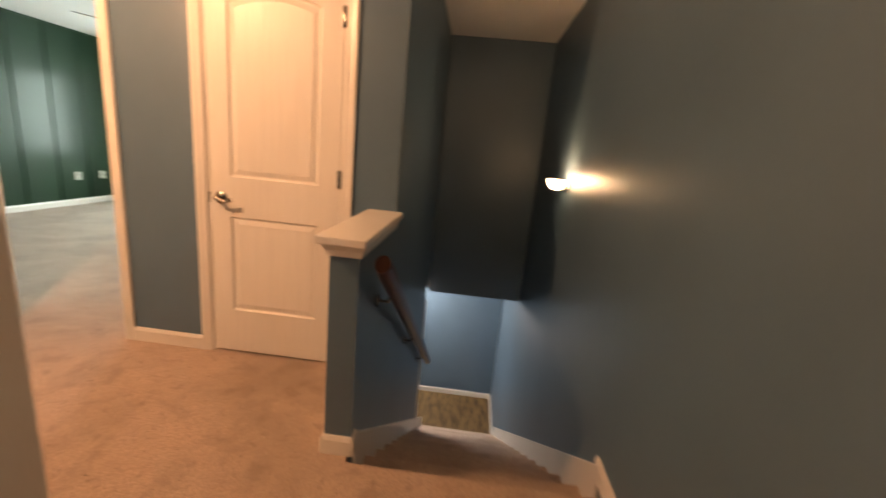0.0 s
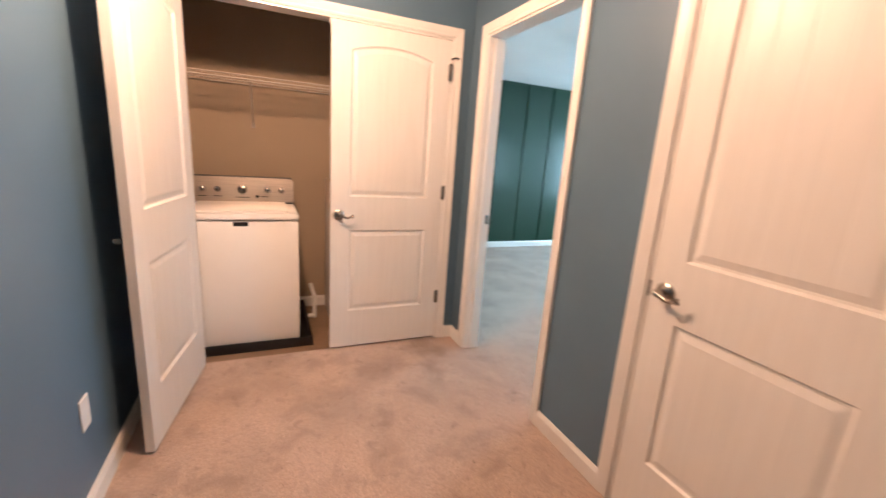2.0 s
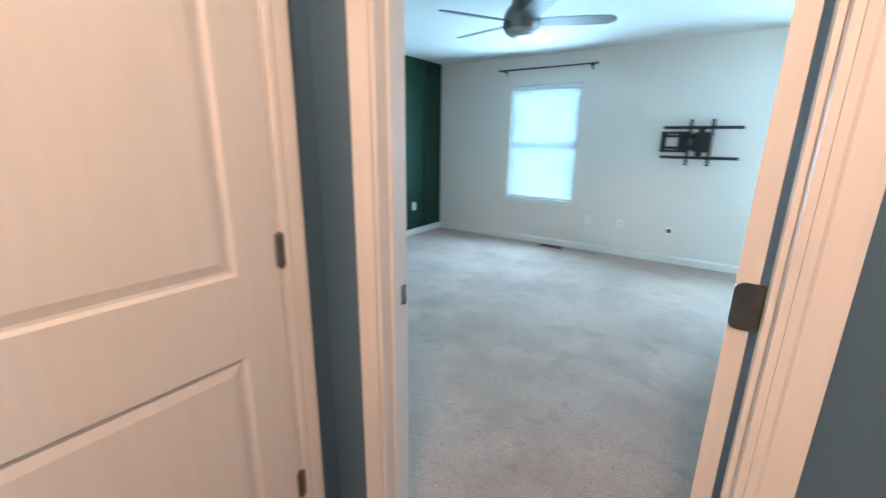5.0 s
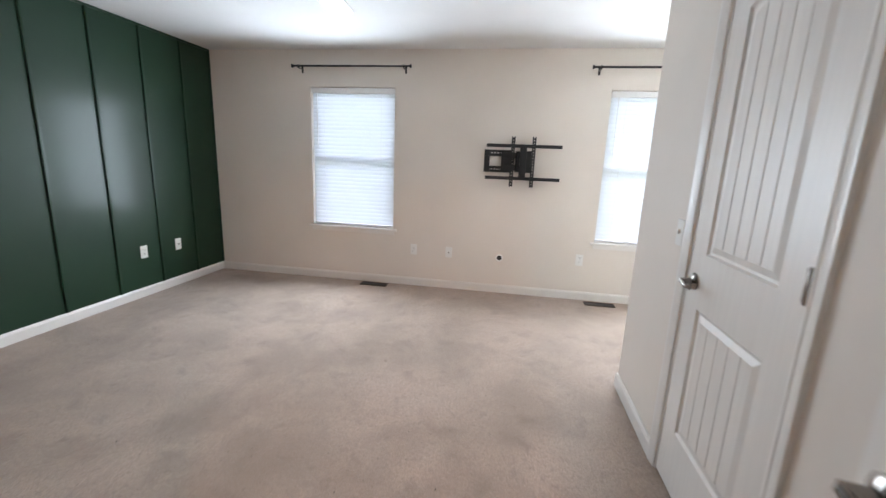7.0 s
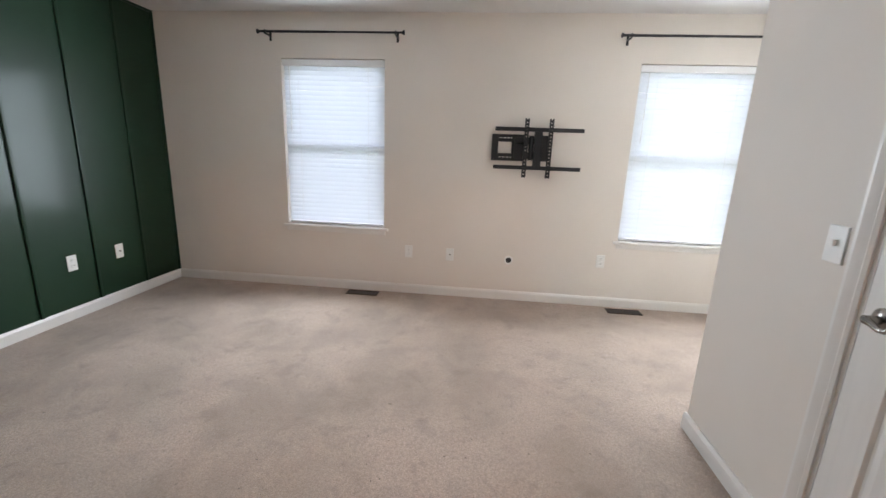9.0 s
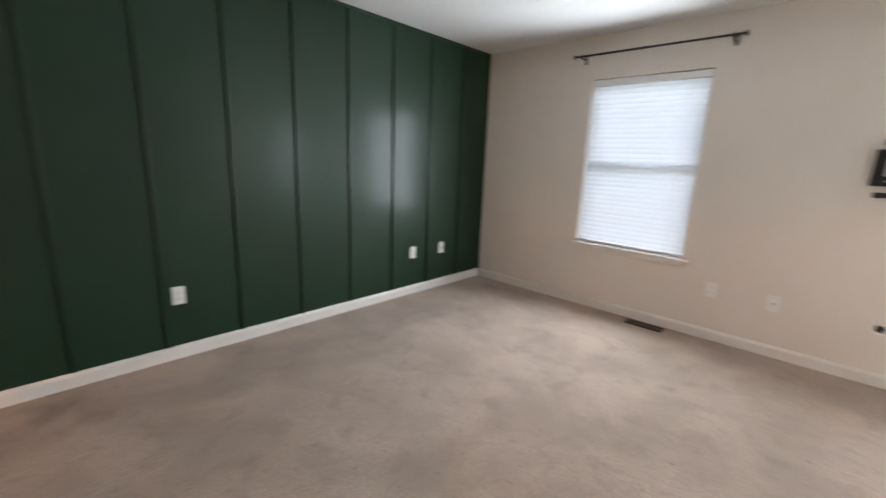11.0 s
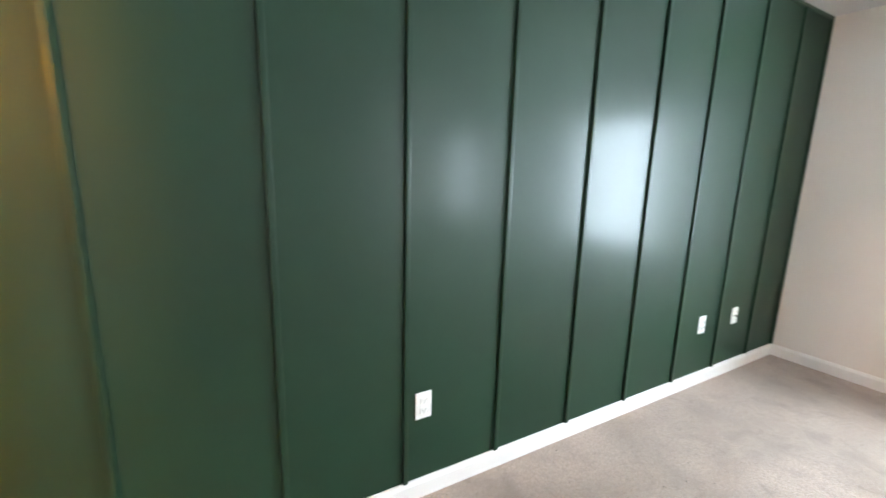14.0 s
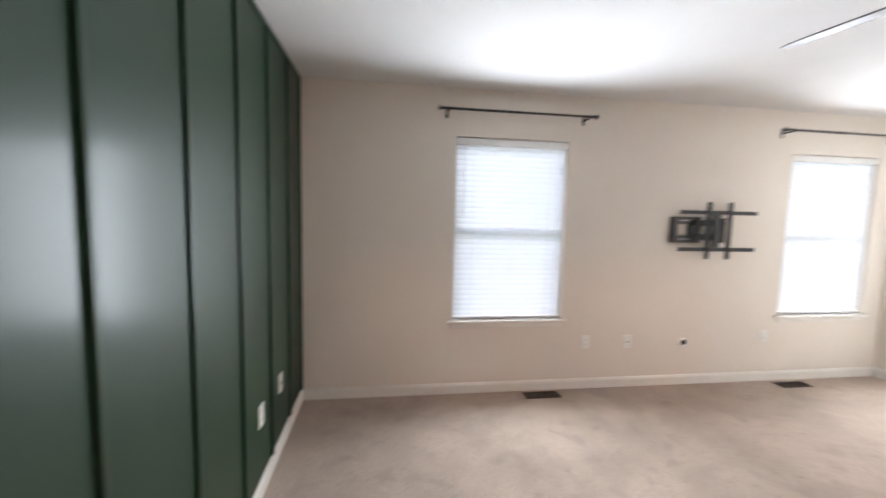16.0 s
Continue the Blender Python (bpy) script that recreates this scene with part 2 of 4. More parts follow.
def prism(bm, pts, axis, a, b):
    """Extrudes a closed outline along x, y or z from a to b."""
    def place(p, d):
        return {"x": (d, p[0], p[1]), "y": (p[0], d, p[1]), "z": (p[0], p[1], d)}[axis]
    lo, hi = [bm.verts.new(place(p, a)) for p in pts], [bm.verts.new(place(p, b)) for p in pts]
    n = len(pts)
    bm.faces.new(lo[::-1])
    bm.faces.new(hi)
    for i in range(n):
        bm.faces.new((lo[i], lo[(i + 1) % n], hi[(i + 1) % n], hi[i]))
    return bm


def turned(bm, profile, at=(0, 0, 0), axis="z", seg=28):
    """A lathed shape: profile of (radius, height) along the axis."""
    rings = []
    for r, h in profile:
        ring = []
        for i in range(seg):
            a = 2 * math.pi * i / seg
            u, v = r * math.cos(a), r * math.sin(a)
            p = {"z": (u, v, h), "y": (u, h, v), "x": (h, u, v)}[axis]
            ring.append(bm.verts.new([p[k] + at[k] for k in range(3)]))
        rings.append(ring)
    for a, b in zip(rings, rings[1:]):
        for i in range(seg):
            bm.faces.new((a[i], a[(i + 1) % seg], b[(i + 1) % seg], b[i]))
    bm.faces.new(rings[0][::-1])
    bm.faces.new(rings[-1])
    return bm


def tube(bm, pts, r, seg=10, flat=1.0):
    """A round bar along a line of points; flat squashes it upright."""
    pts = [Vector(p) for p in pts]
    rings = []
    for i, p in enumerate(pts):
        d = (pts[min(i + 1, len(pts) - 1)] - pts[max(i - 1, 0)]).normalized()
        side = d.cross(Vector((0, 0, 1)))
        side = Vector((1, 0, 0)) if side.length < 1e-3 else side.normalized()
        up = side.cross(d)
        rr = r[i] if isinstance(r, (list, tuple)) else r
        rings.append([bm.verts.new(p + rr * (math.cos(a) * side + flat * math.sin(a) * up)) for a in [2 * math.pi * k / seg for k in range(seg)]])
    for a, b in zip(rings, rings[1:]):
        for i in range(seg):
            bm.faces.new((a[i], a[(i + 1) % seg], b[(i + 1) % seg], b[i]))
    bm.faces.new(rings[0][::-1])
    bm.faces.new(rings[-1])
    return bm


def mesh_ob(name, bm, material, smooth=False):
    bmesh.ops.recalc_face_normals(bm, faces=bm.faces)
    me = bpy.data.meshes.new(name)
    bm.to_mesh(me)
    bm.free()
    for mm in material if isinstance(material, (list, tuple)) else [material]:
        me.materials.append(mm)
    if smooth:
        for p in me.polygons:
            p.use_smooth = True
        me.set_sharp_from_angle(angle=radians(40))
    return new(name, me)


def part(name, bm, material, parent, label="", smooth=True):
    ob = mesh_ob(name, bm, material, smooth)
    ob.parent = parent
    return tagged(ob, label)


def thing(name, label, category, group="", kind="", at=None):
    ob = new(name)
    ob.empty_display_size = 0.1
    if at:
        ob.matrix_world = at
    return tagged(ob, label, category, group, kind)


def structure(name, boxes, material, label, category="wall"):
    bm = bmesh.new()
    for b in boxes:
        box(bm, *b)
    return tagged(mesh_ob(name, bm, material), label, category, kind="structure")


NB = bmesh.new
CEIL = 2.43
HN, BS = 2.24, 2.35      # the two faces of the wall between hall and bedroom
MID = 2.295
GW, NW, HW = -5.83, 6.78, -3.06   # green wall, window wall, laundry wall
SE = -1.745               # bedroom side of the closet wall
ER = 0.63                # stair wall
DOORWAY, BATHWAY, CLOSET1 = (-2.85, -2.008), (-5.78, -5.03), (-1.465, -0.720)
HEAD = 2.06

# ---- floors, ceilings, walls ----
structure("floor_bedroom", [(-6.2, -0.535, MID, 4.80, -0.15, 0), (-6.2, -0.38, 4.80, 7.2, -0.15, 0)], M_CARPET, "beige cut-pile bedroom carpet with trodden stains", "floor")
structure("floor_hall", [(HW - 0.02, -0.43, 0.26, 1.56, -0.15, 0), (HW - 0.02, -0.537, 1.56, MID, -0.15, 0), (-0.43, 0.75, -2.2, 1.52, -0.15, 0)], M_WORN, "worn beige landing carpet with brown spots", "floor")
structure("floor_laundry", [(-4.05, HW - 0.02, 0.2, MID, -0.15, -0.004)], M_VINYL, "tan sheet vinyl floor of the laundry closet", "floor")
structure("floor_bath", [(-6.2, -4.05, -0.3, MID, -0.15, -0.004)], M_BATH, "pale tan vinyl bathroom floor", "floor")
structure("floor_lower", [(-3.0, 0.75, 3.2, 6.6, -2.85, -2.70)], M_PLANK, "brown wood plank floor below the stairs", "floor")
structure("ceiling_bedroom", [(-6.2, -0.535, MID, 4.80, CEIL, CEIL + 0.15), (-6.2, -0.38, 4.80, 7.2, CEIL, CEIL + 0.15)], M_CEIL, "white painted bedroom ceiling", "ceiling")
structure("ceiling_hall", [(-6.2, -0.41, -2.2, MID, CEIL, CEIL + 0.15), (-0.41, 0.75, -2.2, MID, CEIL, CEIL + 0.15), (-0.535, 0.75, MID, 4.75, CEIL, CEIL + 0.15)], M_CEIL, "white painted hall ceiling", "ceiling")
structure("ceiling_lower", [(-3.0, 0.75, 4.74, 6.6, -0.32, -0.15), (-3.0, -0.535, 2.35, 4.74, -0.32, -0.15)], M_CEIL, "white ceiling of the lower floor", "ceiling")

structure("wall_hall_north", [
    (HW - 0.9, DOORWAY[0], HN, MID, 0, CEIL), (DOORWAY[0], DOORWAY[1], HN, MID, HEAD, CEIL), (DOORWAY[1], CLOSET1[0], HN, MID, 0, CEIL),
    (CLOSET1[0], CLOSET1[1], HN, MID, HEAD, CEIL), (CLOSET1[1], -0.42, HN, MID, 0, CEIL)], M_BLUE, "blue-grey painted landing wall with two doors")
structure("wall_bedroom_south", [
    (GW, BATHWAY[0], HN, BS, 0, CEIL), (BATHWAY[0], BATHWAY[1], HN, BS, HEAD, CEIL), (BATHWAY[1], HW - 0.9, HN, BS, 0, CEIL),
    (HW - 0.9, DOORWAY[0], MID, BS, 0, CEIL), (DOORWAY[0], DOORWAY[1], MID, BS, HEAD, CEIL), (DOORWAY[1], SE + 0.12, MID, BS, 0, CEIL)], M_GREIGE, "greige painted bedroom wall with doorways")
wall_west = structure("wall_west", [(GW - 0.15, GW, BS, NW + 0.3, 0, CEIL)], M_GREEN, "glossy dark green accent wall with vertical battens")
structure("wall_bath_west", [(GW - 0.15, GW, -0.3, BS, 0, CEIL)], M_GREIGE, "greige bathroom wall")
(a0, a1), (b0, b1) = WIN
structure("wall_north", [
    (GW, a0, NW, NW + 0.18, 0, CEIL), (a0, a1, NW, NW + 0.18, 0, W_BOT), (a0, a1, NW, NW + 0.18, W_TOP, CEIL), (a1, b0, NW, NW + 0.18, 0, CEIL),
    (b0, b1, NW, NW + 0.18, 0, W_BOT), (b0, b1, NW, NW + 0.18, W_TOP, CEIL), (b1, -0.38, NW, NW + 0.18, 0, CEIL)], M_GREIGE, "greige painted wall with two windows")
structure("wall_bedroom_east", [(-0.50, -0.38, 4.93, NW, 0, CEIL)], M_GREIGE, "greige painted alcove wall")
ED = (3.640, 4.335)
structure("wall_closet", [(SE, SE + 0.12, BS, ED[0], 0, CEIL), (SE, SE + 0.12, ED[0], ED[1], HEAD, CEIL), (SE, SE + 0.12, ED[1], 5.05, 0, CEIL), (SE + 0.12, -0.5, 4.93, 5.05, 0, CEIL)],
          M_GREIGE, "greige painted closet wall with outside corner")
structure("wall_closet_back", [(-0.72, -0.535, MID, 4.93, 0, CEIL), (SE + 0.12, -0.72, BS + 0.9, BS + 1.0, 0, CEIL)], M_GREIGE, "plain closet back wall")
LY = (0.585, 2.105)
structure("wall_hall_west", [(HW - 0.11, HW, 0.375, LY[0], 0, CEIL), (HW - 0.11, HW, LY[0], LY[1], HEAD, CEIL), (HW - 0.11, HW, LY[1], HN, 0, CEIL)], M_BLUE, "blue-grey wall round the laundry closet")
structure("wall_laundry", [(-4.02, -3.92, 0.3, HN, 0, CEIL), (-3.92, HW - 0.11, 0.32, 0.43, 0, CEIL), (-3.92, HW - 0.11, HN - 0.015, HN, 0, CEIL)], M_TAN, "tan painted laundry closet walls")
structure("wall_bath_south", [(GW, -4.02, -0.3, -0.18, 0, CEIL), (-4.14, -4.02, -0.18, HN, 0, CEIL)], M_GREIGE, "greige bathroom walls")
structure("wall_hall_south", [(HW, -0.375, 0.26, 0.375, 0, CEIL)], M_BLUE, "blue-grey painted landing wall")
structure("wall_hall_rear", [(-0.52, -0.40, -2.2, 0.26, 0, CEIL), (-0.40, ER, -2.2, -2.08, 0, CEIL)], M_BLUE, "blue-grey corridor walls")
structure("wall_stair_east", [(ER, ER + 0.12, -2.2, 6.6, -2.85, CEIL)], M_BLUE, "blue-grey satin stairwell wall")
structure("wall_stair_west", [(-0.535, -0.42, MID, 4.74, -0.15, CEIL), (-0.535, -0.42, 1.56, 4.3, -2.70, -0.15)], M_BLUE, "blue-grey stairwell wall")
structure("wall_stair_north", [(-0.42, ER, 4.62, 4.74, -0.32, CEIL)], M_BLUE, "dark blue-grey wall over the stairs")
structure("wall_lower_north", [(-3.0, ER, 6.30, 6.42, -2.70, -0.32)], M_BLUE, "blue-grey wall of the lower hall")
structure("wall_lower_west", [(-3.0, -2.9, 3.2, 6.3, -2.70, -0.32), (-2.9, -0.535, 3.2, 3.3, -2.70, -0.32)], M_BLUE, "blue-grey wall of the lower hall")
structure("wall_under_landing", [(-0.42, ER, 1.0, 1.5, -2.7, -0.15)], M_BLUE, "blue-grey wall beneath the landing")
structure("half_wall", [(-0.535, -0.42, 1.565, HN, -0.149, 0.875), (-0.535, -0.42, HN, MID, -0.149, -0.001)], M_BLUE, "blue-grey half wall beside the stairs")


def baseboard(axis, at, out, a, b, z=0.0, h=0.085):
    """A run on a wall face at `at`, standing out along `out` (+1 or -1)."""
    d = 0.015 * out
    pts = [(at, z), (at + d, z), (at + d, z + h - 0.018), (at + d * 0.45, z + h), (at, z + h)]
    bm = NB()
    if axis == "x":
        lo = [bm.verts.new((a, p, q)) for p, q in pts]
        hi = [bm.verts.new((b, p, q)) for p, q in pts]
    else:
        lo = [bm.verts.new((p, a, q)) for p, q in pts]
        hi = [bm.verts.new((p, b, q)) for p, q in pts]
    n = len(pts)
    bm.faces.new(lo[::-1]), bm.faces.new(hi)
    for i in range(n):
        bm.faces.new((lo[i], lo[(i + 1) % n], hi[(i + 1) % n], hi[i]))
    return tagged(mesh_ob("baseboard", bm, M_WHITE), "white painted baseboard along the wall", "baseboard", kind="structure")


CW = 0.058
baseboard("y", GW, 1, BS + 0.018, NW)
baseboard("x", NW, -1, GW + 0.013, -0.5)
baseboard("y", -0.5, -1, 5.063, NW - 0.013)
baseboard("x", 5.05, 1, SE + 0.0, -0.513)
baseboard("y", SE, -1, ED[1] + CW, 5.063)
baseboard("y", SE, -1, BS, ED[0] - CW)
baseboard("x", BS, 1, BATHWAY[1] + CW, DOORWAY[0] - CW)
baseboard("x", BS, 1, DOORWAY[1] + CW, SE - 0.013)
baseboard("x", HN, -1, HW, DOORWAY[0] - CW)
baseboard("x", HN, -1, DOORWAY[1] + CW, CLOSET1[0] - CW)
baseboard("x", HN, -1, CLOSET1[1] + CW, -0.548)
baseboard("y", HW, 1, LY[1] + CW, HN - 0.013)
baseboard("y", HW, 1, 0.388, LY[0] - CW)
baseboard("x", 0.375, 1, HW, -0.44)
structure("trim_corridor", [(-0.375, -0.362, 0.25, 0.390, 0, 2.1), (-0.435, -0.375, 0.375, 0.390, 0, 2.1)], M_WHITE, "white casing at the corridor opening", "trim")
baseboard("y", -0.535, -1, 1.552, HN - 0.013)
baseboard("x", 1.565, -1, -0.535, -0.42)
baseboard("y", -0.42, 1, 1.552, 1.62)
baseboard("y", ER, -1, -2.0, 1.66)
baseboard("y", ER, -1, 5.2, 6.287, -2.70)
baseboard("x", 6.30, -1, -2.9, ER - 0.013, -2.70)
baseboard("y", -3.92, 1, 0.43, HN - 0.015)
baseboard("x", HN - 0.015, -1, -3.907, HW - 0.11)

# battens of the accent wall
for k in range(10):
    y = 2.743 + 0.4537 * k if k < 9 else NW - 0.011
    bm = NB()
    box(bm, GW, GW + 0.0135, y - 0.010, y + 0.010, 0.085, CEIL - 0.02, 0.0015)
    part("batten", bm, M_GREEN, wall_west)
bm = NB()
box(bm, GW, GW + 0.013, BS + 0.02, NW, CEIL - 0.02, CEIL, 0.002)
part("batten", bm, M_GREEN, wall_west)


# ---- doors ----
def casing_set(parent, w, h, y, out, stop_y=None):
    """White moulded casing round an opening w wide and h high, on the face y of a wall, standing out along out."""
    prof = [(0.0, 0.0), (0.0, 0.009), (0.012, 0.013), (0.018, 0.010), (0.034, 0.014), (0.048, 0.017), (CW, 0.017), (CW, 0.0)]
    for side in (-1, 1):
        bm = NB()
        edge = 0.0 if side < 0 else w
        lo, hi = [], []
        for u, d in prof:
            lo.append(bm.verts.new((edge + side * u, y + out * d, 0.0)))
            hi.append(bm.verts.new((edge + side * u, y + out * d, h + u)))
        n = len(prof)
        bm.faces.new(lo), bm.faces.new(hi[::-1])
        for i in range(n):
            bm.faces.new((lo[i], hi[i], hi[(i + 1) % n], lo[(i + 1) % n]))
        part("casing", bm, M_WHITE, parent, smooth=False)
    bm = NB()
    lo = [bm.verts.new((-u, y + out * d, h + u)) for u, d in prof]
    hi = [bm.verts.new((w + u, y + out * d, h + u)) for u, d in prof]
    n = len(prof)
    bm.faces.new(lo), bm.faces.new(hi[::-1])
    for i in range(n):
        bm.faces.new((lo[i], hi[i], hi[(i + 1) % n], lo[(i + 1) % n]))
    part("casing", bm, M_WHITE, parent, smooth=False)


def jambs(parent, w, h, y0, y1, stop=None):
    """Lining boards of an opening through a wall from y0 to y1, with a stop bead."""
    for x0, x1 in ((-0.004, 0.012), (w - 0.012, w + 0.004)):
        bm = NB()
        box(bm, x0, x1, y0, y1, 0, h)
        part("jamb", bm, M_WHITE, parent, smooth=False)
        if stop is not None:
            bm = NB()
            sx = (0.012, 0.023) if x0 < 0.1 else (w - 0.023, w - 0.012)
            box(bm, *sx, stop - 0.016, stop + 0.016, 0, h - 0.012, 0.002)
            part("door_stop", bm, M_WHITE, parent, smooth=False)
    bm = NB()
    box(bm, 0.012, w - 0.012, y0, y1, h - 0.012, h + 0.004)
    part("jamb", bm, M_WHITE, parent, smooth=False)


def leaf_mesh(w, h, t, grooves, depth=0.0032):
    """A moulded two-panel door, arched above: x from 0 to w, thickness centred on y = 0, z from 0 to h."""
    bm = NB()
    m, lockz, lowz = 0.115, (0.806, 1.024), 0.256
    top, rise = h - 0.145, 0.045
    def arch(x):
        u = (x - w / 2) / (w / 2 - m)
        return top + rise * (1 - u * u)
    N = 14
    xs = [m + (w - 2 * m) * i / N for i in range(N + 1)]
    upper = [(x, lockz[1]) for x in xs] + [(x, arch(x)) for x in reversed(xs)]
    lower = [(x, lowz) for x in xs] + [(x, lockz[0]) for x in reversed(xs)]
    for s in (-1, 1):
        f = s * t / 2
        V = lambda x, z, d=0.0: bm.verts.new((x, f - s * d, z))
        def quad(*p):
            bm.faces.new([V(*q) for q in p])
        quad((0, 0), (m, 0), (m, h), (0, h))
        quad((w - m, 0), (w, 0), (w, h), (w - m, h))
        for i in range(N):
            x0, x1 = xs[i], xs[i + 1]
            quad((x0, 0), (x1, 0), (x1, lowz), (x0, lowz))
            quad((x0, lockz[0]), (x1, lockz[0]), (x1, lockz[1]), (x0, lockz[1]))
            quad((x0, arch(x0)), (x1, arch(x1)), (x1, h), (x0, h))
        for outline in (upper, lower):
            cx = w / 2
            zs = [p[1] for p in outline]
            cz, hw, hh = (min(zs) + max(zs)) / 2, w / 2 - m, (max(zs) - min(zs)) / 2
            rings = []
            for inset, d in ((0, 0), (0.008, 0.009), (0.016, 0.010), (0.040, 0.003)):
                rings.append([V(cx + (x - cx) * (1 - inset / hw), cz + (z - cz) * (1 - inset / hh), d) for x, z in outline])
            for a, b in zip(rings, rings[1:]):
                for i in range(len(a)):
                    j = (i + 1) % len(a)
                    bm.faces.new((a[i], a[j], b[j], b[i]))
            last = rings[-1]
            n2 = len(last)
            lo, hi = last[:n2 // 2], last[n2 // 2:][::-1]
            for i in range(N):
                if grooves and i in (2, 5, 8, 11):
                    g = 0.35
                    pts = []
                    for row in (lo, hi):
                        p, q = row[i].co, row[i + 1].co
                        a, b = p.lerp(q, g), p.lerp(q, 1 - g)
                        c = p.lerp(q, 0.5)
                        c.y -= s * depth
                        pts.append((row[i], bm.verts.new(a), bm.verts.new(c), bm.verts.new(b), row[i + 1]))
                    for k in range(4):
                        bm.faces.new((pts[0][k], pts[0][k + 1], pts[1][k + 1], pts[1][k]))
                else:
                    bm.faces.new((lo[i], lo[i + 1], hi[i + 1], hi[i]))
    for x in (0, w):
        bm.faces.new([bm.verts.new(p) for p in ((x, -t / 2, 0), (x, t / 2, 0), (x, t / 2, h), (x, -t / 2, h))])
    for z in (0, h):
        bm.faces.new([bm.verts.new(p) for p in ((0, -t / 2, z), (w, -t / 2, z), (w, t / 2, z), (0, t / 2, z))])
    bmesh.ops.remove_doubles(bm, verts=bm.verts, dist=0.00005)
    return bm


def lever(parent, x, z, y, out, to):
    """A scroll lever on a round rose, on the face y; it points along `to` in x."""
    bm = NB()
    turned(bm, [(0.034, y), (0.034, y + out * 0.006), (0.026, y + out * 0.012), (0.012, y + out * 0.016), (0.012, y + out * 0.052)], (x, 0, z), "y", 24)
    rose = part("door_handle", bm, M_NICKEL, parent, "satin nickel scroll lever")
    bm = NB()
    yy = y + out * 0.050
    pts = [(x, yy, z), (x + to * 0.03, yy, z - 0.004), (x + to * 0.06, yy, z - 0.012), (x + to * 0.085, yy, z - 0.010), (x + to * 0.105, yy, z + 0.002), (x + to * 0.118, yy, z + 0.006), (x + to * 0.122, yy, z - 0.006), (x + to * 0.112, yy, z - 0.012)]
    pts = [(x + (p[0] - x) * 0.70, p[1], p[2]) for p in pts]
    tube(bm, pts, [0.011, 0.009, 0.0075, 0.007, 0.007, 0.0065, 0.006, 0.005], 10)
    part("lever", bm, M_NICKEL, rose)


def hinge(parent, x, y, z, material=None):
    bm = NB()
    turned(bm, [(0.004, z - 0.05), (0.0065, z - 0.047), (0.0065, z + 0.047), (0.004, z + 0.05)], (x, y, 0), "z", 12)
    box(bm, x - 0.014, x + 0.014, y - 0.0015, y + 0.0015, z - 0.044, z + 0.044, 0.0007)
    part("hinge", bm, material or M_NICKEL, parent)


def rounded_plate(bm, x0, x1, y0, y1, z0, z1, rad):
    """A thin upright plate whose corners on the x0 side are rounded."""
    pts = [(x1, z0), (x1, z1)]
    for cz, a0 in ((z1 - rad, 90), (z0 + rad, 180)):
        for i in range(7):
            a = radians(a0 + 15 * i)
            pts.append((x0 + rad + rad * math.cos(a), cz + rad * math.sin(a)))
    return prism(bm, pts, "y", y0, y1)


def latch_plate(parent, x, y, z, face):
    bm = NB()
    box(bm, x - 0.0015, x + 0.0015, y - 0.012, y + 0.012, z - 0.030, z + 0.030, 0.0007)
    part("strike_plate", bm, M_NICKEL, parent)


T = 0.035
# closet door on the landing: hinged at its east side, closed
w = CLOSET1[1] - CLOSET1[0]
d = thing("door_1", "closed white two-panel plank-moulded door on the landing", "door", kind="structure", at=pose(CLOSET1[0], 0, 0))
jambs(d, w, HEAD, HN, BS, HN + T + 0.02)
casing_set(d, w, HEAD, HN, -1)
leaf = part("leaf", leaf_mesh(w - 0.030, 2.03, T, True, 0.0008), M_DOOR, d, smooth=False)
leaf.matrix_basis = pose(0.015, HN + T / 2 + 0.001, 0.014)
lever(leaf, 0.062, 0.906, -T / 2, -1, 1)
for z in (0.30, 1.08, 1.86):
    hinge(d, w - 0.013, HN - 0.004, z)
bm = NB()
box(bm, 0.009, 0.016, HN - 0.003, HN + 0.004, 0.885, 0.945, 0.001)
part("strike_plate", bm, M_NICKEL, d)

# bedroom doorway, door swung in and standing open
w = DOORWAY[1] - DOORWAY[0]
d = thing("door_2", "white bedroom doorway with its door standing open", "door", kind="structure", at=pose(DOORWAY[0], 0, 0))
jambs(d, w, HEAD, HN, BS, BS - T - 0.02)
casing_set(d, w, HEAD, HN, -1)
casing_set(d, w, HEAD, BS, 1)
latch_plate(d, 0.0135, BS - 0.018, 0.93, 1)
leaf = part("leaf", leaf_mesh(w - 0.030, 2.03, T, True), M_DOOR, d, smooth=False)
leaf.matrix_basis = pose(w - 0.036 - T / 2 + 0.006, BS + 0.020, 0.014, 0, 0, 81)
lever(leaf, w - 0.092, 0.906, T / 2, 1, -1)
lever(leaf, w - 0.092, 0.906, -T / 2, -1, -1)
for z in (0.30, 1.08, 1.86):
    hinge(d, w - 0.006, BS + 0.020, z)
    bm = NB()
    rounded_plate(bm, w - 0.065, w - 0.020, BS + 0.0135, BS + 0.0175, z - 0.045, z + 0.045, 0.016)
    part("hinge_leaf", bm, M_NICKEL, d)

